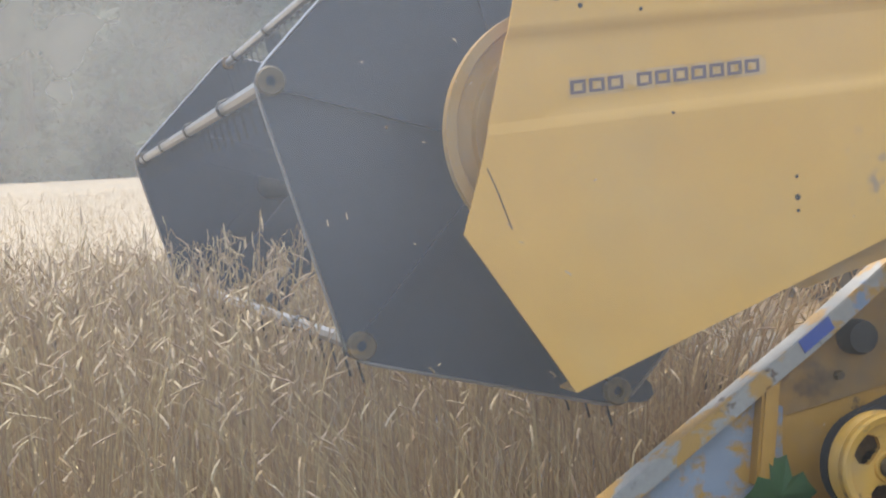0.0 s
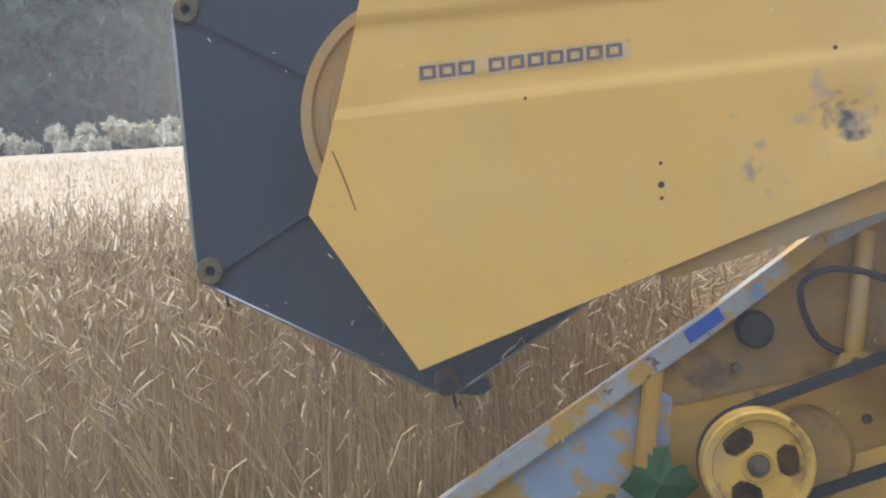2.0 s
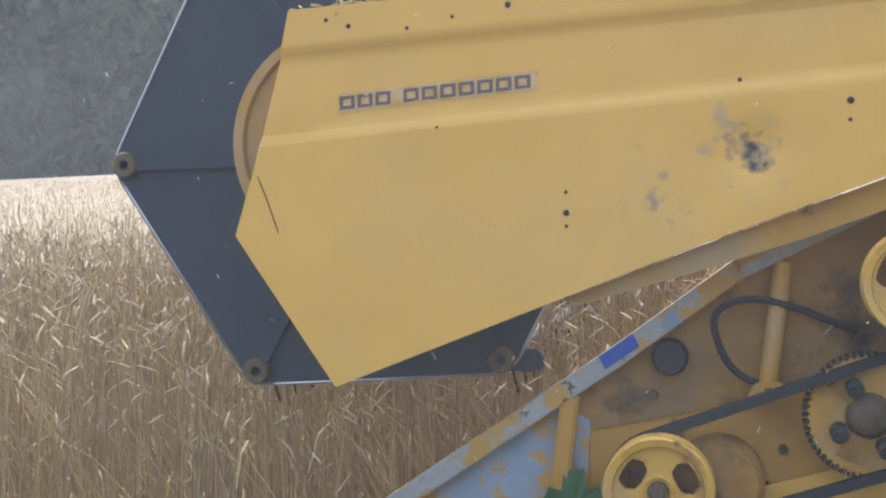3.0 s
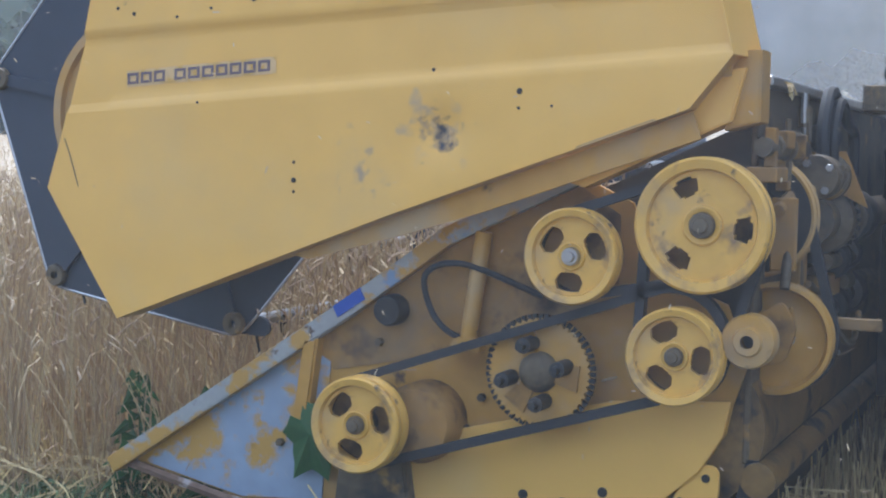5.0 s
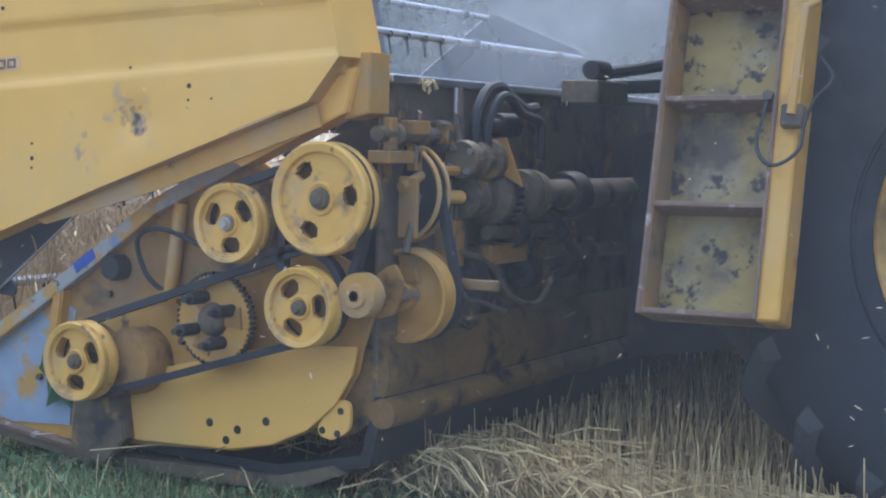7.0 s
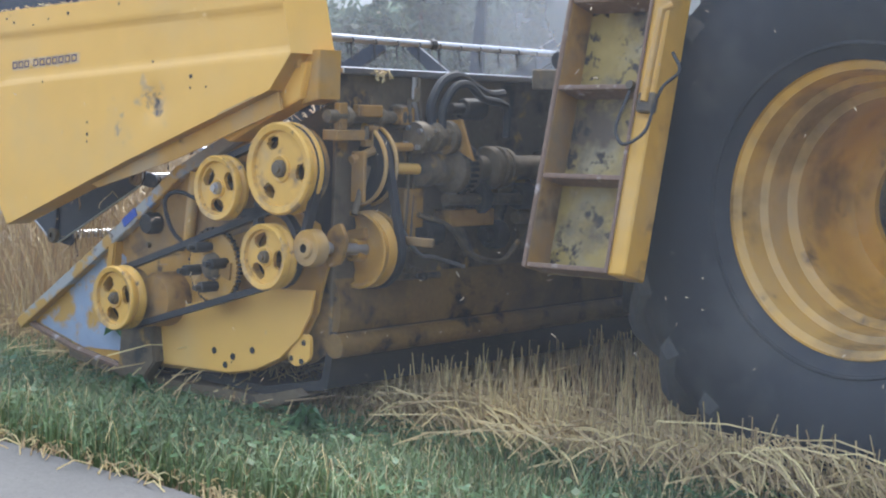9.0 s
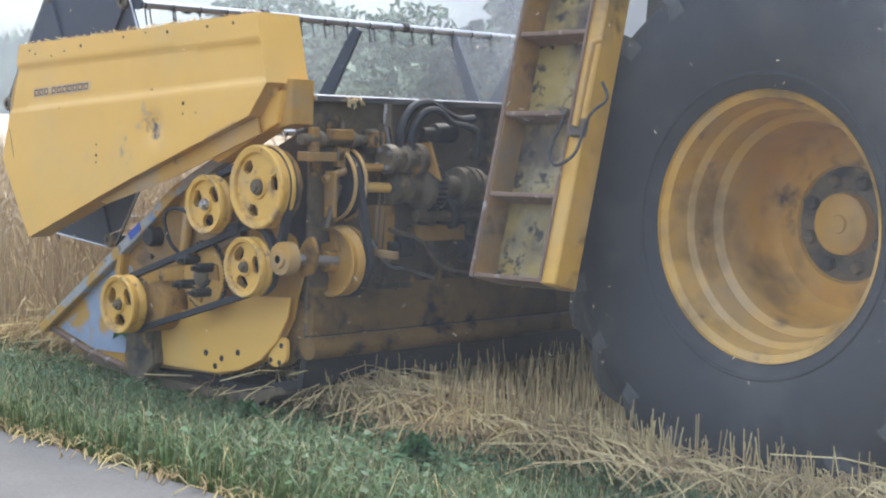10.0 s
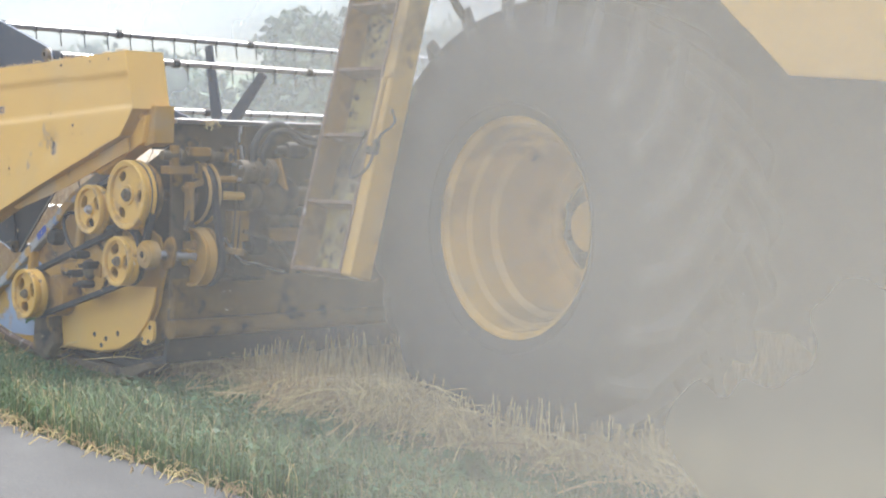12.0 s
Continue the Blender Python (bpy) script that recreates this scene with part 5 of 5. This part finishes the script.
# front wheel
wheel = new("front_wheel")
wheel.parent = combine
wheel["label"] = "large lugged drive wheel with a deep yellow rim"
part("rim", lathe([(0.431, -0.012), (0.428, 0.0), (0.405, 0.012), (0.398, 0.05), (0.392, 0.09), (0.372, 0.105), (0.365, 0.15), (0.36, 0.19), (0.335, 0.21), (0.328, 0.25), (0.325, 0.40), (0.31, 0.44), (0.285, 0.462), (0.20, 0.44), (0.195, 0.455), (0.0, 0.455),
                   (0.0, 0.48), (0.28, 0.485), (0.34, 0.42), (0.40, 0.30), (0.43, 0.1), (0.445, 0.0)], 72), rim_paint, wheel, "deep stepped yellow rim", True)
hub = part("hub", lathe([(0, 0.385), (0.028, 0.385), (0.032, 0.392), (0.09, 0.394), (0.102, 0.402), (0.106, 0.455), (0, 0.455)], 32), rim_paint, wheel, "", True)
part("bolt_ring", lathe([(0.107, 0.442), (0.185, 0.446), (0.192, 0.451), (0.192, 0.46)], 40), grimy, wheel, "", True)
for i in range(8):
    a = radians(45 * i + 10)
    part("wheel_nut", lathe([(0, -0.035), (0.014, -0.035), (0.024, -0.03), (0.026, 0)], 6, (0.150 * math.cos(a), 0.445, 0.150 * math.sin(a))), dark if i % 2 else grimy, wheel)
TY0, TY1 = -0.075, 0.56
tyre = part("tyre", lathe([(0.43, -0.005), (0.47, -0.035), (0.56, -0.068), (0.66, TY0), (0.76, -0.062), (0.82, -0.035), (0.845, 0.01), (0.86, 0.10), (0.865, 0.24), (0.86, 0.38), (0.845, 0.47), (0.82, 0.52), (0.70, TY1), (0.50, 0.53), (0.44, 0.50)], 96), tyre_rubber, wheel, "dusty black tyre", True)
part("bead_ring", tube([(0.478 * math.cos(a), -0.038, 0.478 * math.sin(a)) for a in np.linspace(0, 2 * math.pi, 64, endpoint=False)], 0.007, 6, closed=True), tyre_rubber, wheel, "", True)


def tyre_lug(flip):
    """One chevron bar, from the shoulder to past the tread's middle."""
    bm = bmesh.new()
    secs = []
    for k in range(9):
        t = k / 8
        y = (-0.066 + 0.37 * t ** 1.2) if not flip else (0.545 - 0.37 * t ** 1.2)
        a = 0.50 * t ** 1.1
        base = 0.855 if t > 0.25 else 0.76 + 0.38 * t
        topr = 0.918 if t > 0.25 else 0.79 + 0.512 * t
        w = 0.034 + 0.012 * t
        secs.append([bm.verts.new((r * math.cos(a + d / r), y + s, r * math.sin(a + d / r))) for r, d, s in
                     ((base - 0.02, -w, 0), (topr, -w * 0.72, 0), (topr, w * 0.72, 0), (base - 0.02, w, 0))])
    for p, q in zip(secs, secs[1:]):
        for i in range(4):
            j = (i + 1) % 4
            bm.faces.new((p[i], p[j], q[j], q[i]))
    bm.faces.new(secs[0])
    bm.faces.new(secs[-1][::-1])
    return bm


for flip in (False, True):
    first = part("lug", tyre_lug(flip), lit_lug_rubber, wheel, "worn dusty tread lug, lightened for skylight on the tread")
    for i in range(22):
        ob = first if i == 0 else new("lug", first.data)
        ob.parent = wheel
        ob.matrix_basis = Matrix.Rotation(-radians(360 / 22 * (i + (0.5 if flip else 0))), 4, "Y")
ROLL = (wheel, Vector((-0.028, 0, 0.865)))
far_wheel_root = new("far_wheel")
far_wheel_root.parent = combine
for ob in (tyre, ):
    t2 = new("tyre", ob.data)
    t2.parent = far_wheel_root
far_wheel_root.matrix_basis = pose(0, 3.2, 0.865, 0, 0, 180)

# machine body above and behind the wheel
body_side = [(0.60, 1.95), (0.90, 1.66), (1.14, 1.445), (1.6, 1.42), (4.6, 1.40), (4.6, 2.9), (0.4, 2.9), (0.4, 1.95)]
part("side_panel", prism(body_side, 0.05, 0.10, 0.01), yellow, combine, "pale dusty yellow body side panel")
part("body", prism([(0.62, 1.97), (1.18, 1.46), (4.6, 1.43), (4.6, 3.0), (0.45, 3.0), (0.45, 1.97)], 0.12, 3.1, 0.01), yellow_dirty, combine)
# out of view; reaches forward to block skylight over the header's rear
part("cab", box(-1.5, 0.40, 0.45, 2.75, 1.95, 3.4, 0.05), dark, combine, "unseen dark cab block that shades the ground")
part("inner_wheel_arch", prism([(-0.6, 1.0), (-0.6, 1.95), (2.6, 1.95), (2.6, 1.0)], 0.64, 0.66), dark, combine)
# also out of view, drawn forward to shade the stubble below
part("unseen_platform", box(-1.58, 0.40, -0.05, 2.75, 1.95, 2.0, 0.01), yellow_dirty, combine)
part("platform_brace", tube(curve_points([(-0.42, -0.02, 1.95), (-0.40, 0.0, 1.75), (-0.30, 0.1, 1.62), (-0.1, 0.3, 1.60)]), 0.018, 8), dark, combine, "", True)

# a maple leaf caught behind the knife pulley
leaf_pts = []
for k in range(22):
    a = 2 * math.pi * k / 22
    r = 0.12 * (0.62 + 0.38 * abs(math.cos(2.5 * a))) * (1.0 if k % 2 else 0.82)
    leaf_pts.append((-2.795 + r * math.sin(a) * 0.75, 0.315 + r * math.cos(a)))
bm = bmesh.new()
mid = bm.verts.new((-2.795, NY - 0.052, 0.335))
ring = [bm.verts.new((x_, NY - 0.04 + 0.012 * math.sin(9 * x_ + 30 * z_), z_)) for x_, z_ in leaf_pts]
for k in range(22):
    bm.faces.new((mid, ring[k], ring[(k + 1) % 22]))
part("caught_leaf", bm, leaf_green, combine, "green maple leaf caught on the header")

# ---- airborne dust and chaff ----
DRIFT = []


def dust_sheet(name, centre, wide, high, strength, rows, bulge=0.25, grain=1.1, tint=(0.66, 0.70, 0.76), label="thin pale dust hanging in the air"):
    n, m = 25, 13
    V = []
    for j in range(m):
        for i in range(n):
            u, w = i / (n - 1) - 0.5, j / (m - 1) - 0.5
            V.append((u * wide, bulge * (u * u + w * w) * 4 - bulge + 0.12 * noise.noise((u * 5, w * 5, wide)), w * high))
    F = [(j * n + i, j * n + i + 1, (j + 1) * n + i + 1, (j + 1) * n + i) for j in range(m - 1) for i in range(n - 1)]
    ob = raw(name, V, F, [dust_material(name, strength, grain, tint)], smooth=True)
    tagged(ob, label, "dust", kind="stuff")
    DRIFT.append((ob, Vector(centre), rows))
    return ob


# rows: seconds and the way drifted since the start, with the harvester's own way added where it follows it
# wide thin veil for the even haze that lifts the darks
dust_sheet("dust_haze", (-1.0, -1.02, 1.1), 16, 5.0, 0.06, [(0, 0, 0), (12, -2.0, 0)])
# dust behind the reel, its tint lowered to hold the shade there
dust_sheet("reel_dust", (-1.9, 2.1, 1.85), 4.2, 2.3, 0.62, [(0, 0, 1), (12, 0, 1)], grain=2.0, tint=(0.50, 0.53, 0.57))
dust_sheet("header_dust", (-0.3, 5.2, 1.9), 5.5, 3.4, 0.36, [(0, 0, 0), (12, 0.5, 0)], grain=2.2, tint=(0.70, 0.68, 0.60))
dust_sheet("passing_dust", (0.75, -0.95, 1.45), 3.6, 2.6, 0.17, [(0, 0, 0), (2, 0.9, 0), (12, 4.0, 0)], grain=1.8)
for k, (shift, yy) in enumerate(((0.0, -2.2), (0.35, -1.75))):
    dust_sheet("wheel_dust", (-0.75 + shift, yy, 1.2), 5.5 + k, 4.5, 0.39, [(0, 8.0, 0), (9.5, 5.0, 0), (10.5, 3.4, 0), (11.2, 2.1, 0), (11.6, 1.2, 0), (12, -0.1 - k * 0.3, 0)], bulge=0.04, grain=0.7 + 0.5 * k, tint=(0.60, 0.57, 0.50))
dust_sheet("trailing_dust", (-2.0, -1.9, 1.2), 10.0, 5.0, 0.13, [(0, 14.0, 0), (6, 10.0, 0), (9.5, 5.2, 0), (10.5, 2.7, 0), (11.2, 1.0, 0), (12, 0, 0)], grain=0.8, tint=(0.60, 0.60, 0.58))
dust_sheet("wood_haze", (-18, 36, 7), 90, 30, 0.14, [(0, 0, 0), (12, 0, 0)], grain=0.06, label="pale haze before the wood")
dust_sheet("distance_haze", (-80, 42, 8), 100, 40, 0.42, [(0, 0, 0), (12, 0, 0)], grain=0.05, label="pale haze over the far land")

rng = np.random.default_rng(17)
for k in range(5):
    V, F = [], []
    for _ in range(70):
        c = np.array([rng.uniform(-2.4, 2.4), rng.uniform(-0.9, 0.5), rng.uniform(0.3, 1.9)])
        d = rng.normal(0, 1, 3)
        d = d / np.linalg.norm(d) * rng.uniform(0.002, 0.007)
        e = np.cross(d, rng.normal(0, 1, 3))
        e = e / np.linalg.norm(e) * 0.0012
        b = len(V)
        V += [tuple(c - d - e), tuple(c + d - e), tuple(c + d + e), tuple(c - d + e), tuple(c + (0, 0, 0.0012))]
        F += [(b, b + 1, b + 4), (b + 1, b + 2, b + 4), (b + 2, b + 3, b + 4), (b + 3, b, b + 4)]
    ob = tagged(raw("chaff", V, F, [wheat_ear]), "bright flecks of chaff in the air", "chaff", kind="stuff")
    DRIFT.append((ob, Vector((-1.6, -0.95, 0)), [(0, rng.uniform(-1, 1), 1), (6, rng.uniform(-0.6, 0.6), 1), (12, rng.uniform(-1, 1), 1)]))


# ---- keyed motion ----
def drive(t):
    """Place of the harvester along the field at a time."""
    ts, xs = [a for a, b in DRIVE], [b for a, b in DRIVE]
    c = np.polyfit(ts, xs, 3)
    return float(np.polyval(c, t))


def motions():
    walk(combine, [(t, pose(x, 0, 0)) for t, x in DRIVE])
    for ob, c, phase, speed in TURNING:
        n = max(24, int(abs(speed) * 12 / 72) + 1)
        walk(ob, [(12 * i / n, Matrix.Translation(c) @ Matrix.Rotation(-radians(speed * 12 * i / n) + radians(phase), 4, "Y")) for i in range(n + 1)])
    for ob, c in HANGING:
        walk(ob, [(0.4 * i, Matrix.Translation(c) @ Matrix.Rotation(radians(144.8 * 0.4 * i + 45.8), 4, "Y")) for i in range(31)])
    ob, c = ROLL
    walk(ob, [(t / 2, Matrix.Translation(c) @ Matrix.Rotation(radians(-5), 4, "Z") @ Matrix.Rotation((drive(t / 2) - drive(0)) / 0.88, 4, "Y")) for t in range(25)])
    for ob, c, rows in DRIFT:
        ts = sorted({t for t, d, f in rows} | set(range(13)))
        walk(ob, [(t, Matrix.Translation(c + Vector((float(np.interp(t, [r[0] for r in rows], [r[1] for r in rows])) + rows[0][2] * drive(t), 0, 0)))) for t in ts])
    # each strip stands until the knife reaches it, then falls back on to the header floor and rides along
    for x, ob in strips:
        hits = [k / 30 for k in range(361) if drive(k / 30) + KNIFE <= x]
        if not hits:
            continue
        t0 = hits[0]
        rows = [(0, pose(x, 0, 0))] if t0 > 0.1 else []
        if t0 > 0.1:
            rows.append((t0, pose(x, 0, 0)))
        for d, tilt, lift in ((0.2, 25, 0.12), (0.4, 52, 0.24), (0.6, 72, 0.33)):
            t = min(12, t0 + d)
            if t > rows[-1][0] + 0.04 if rows else True:
                rows.append((t if rows else 0, pose(drive(t) + KNIFE + 0.02, 0, lift, 0, tilt, 0)))
        t = rows[-1][0]
        while t < 12 and rows[-1][0] >= t0 + 0.59:
            t = min(12, t + 0.5)
            rows.append((t, pose(drive(t) + KNIFE + 0.02, 0, 0.33, 0, 72, 0)))
        if len(rows) > 1:
            walk(ob, rows)


motions()
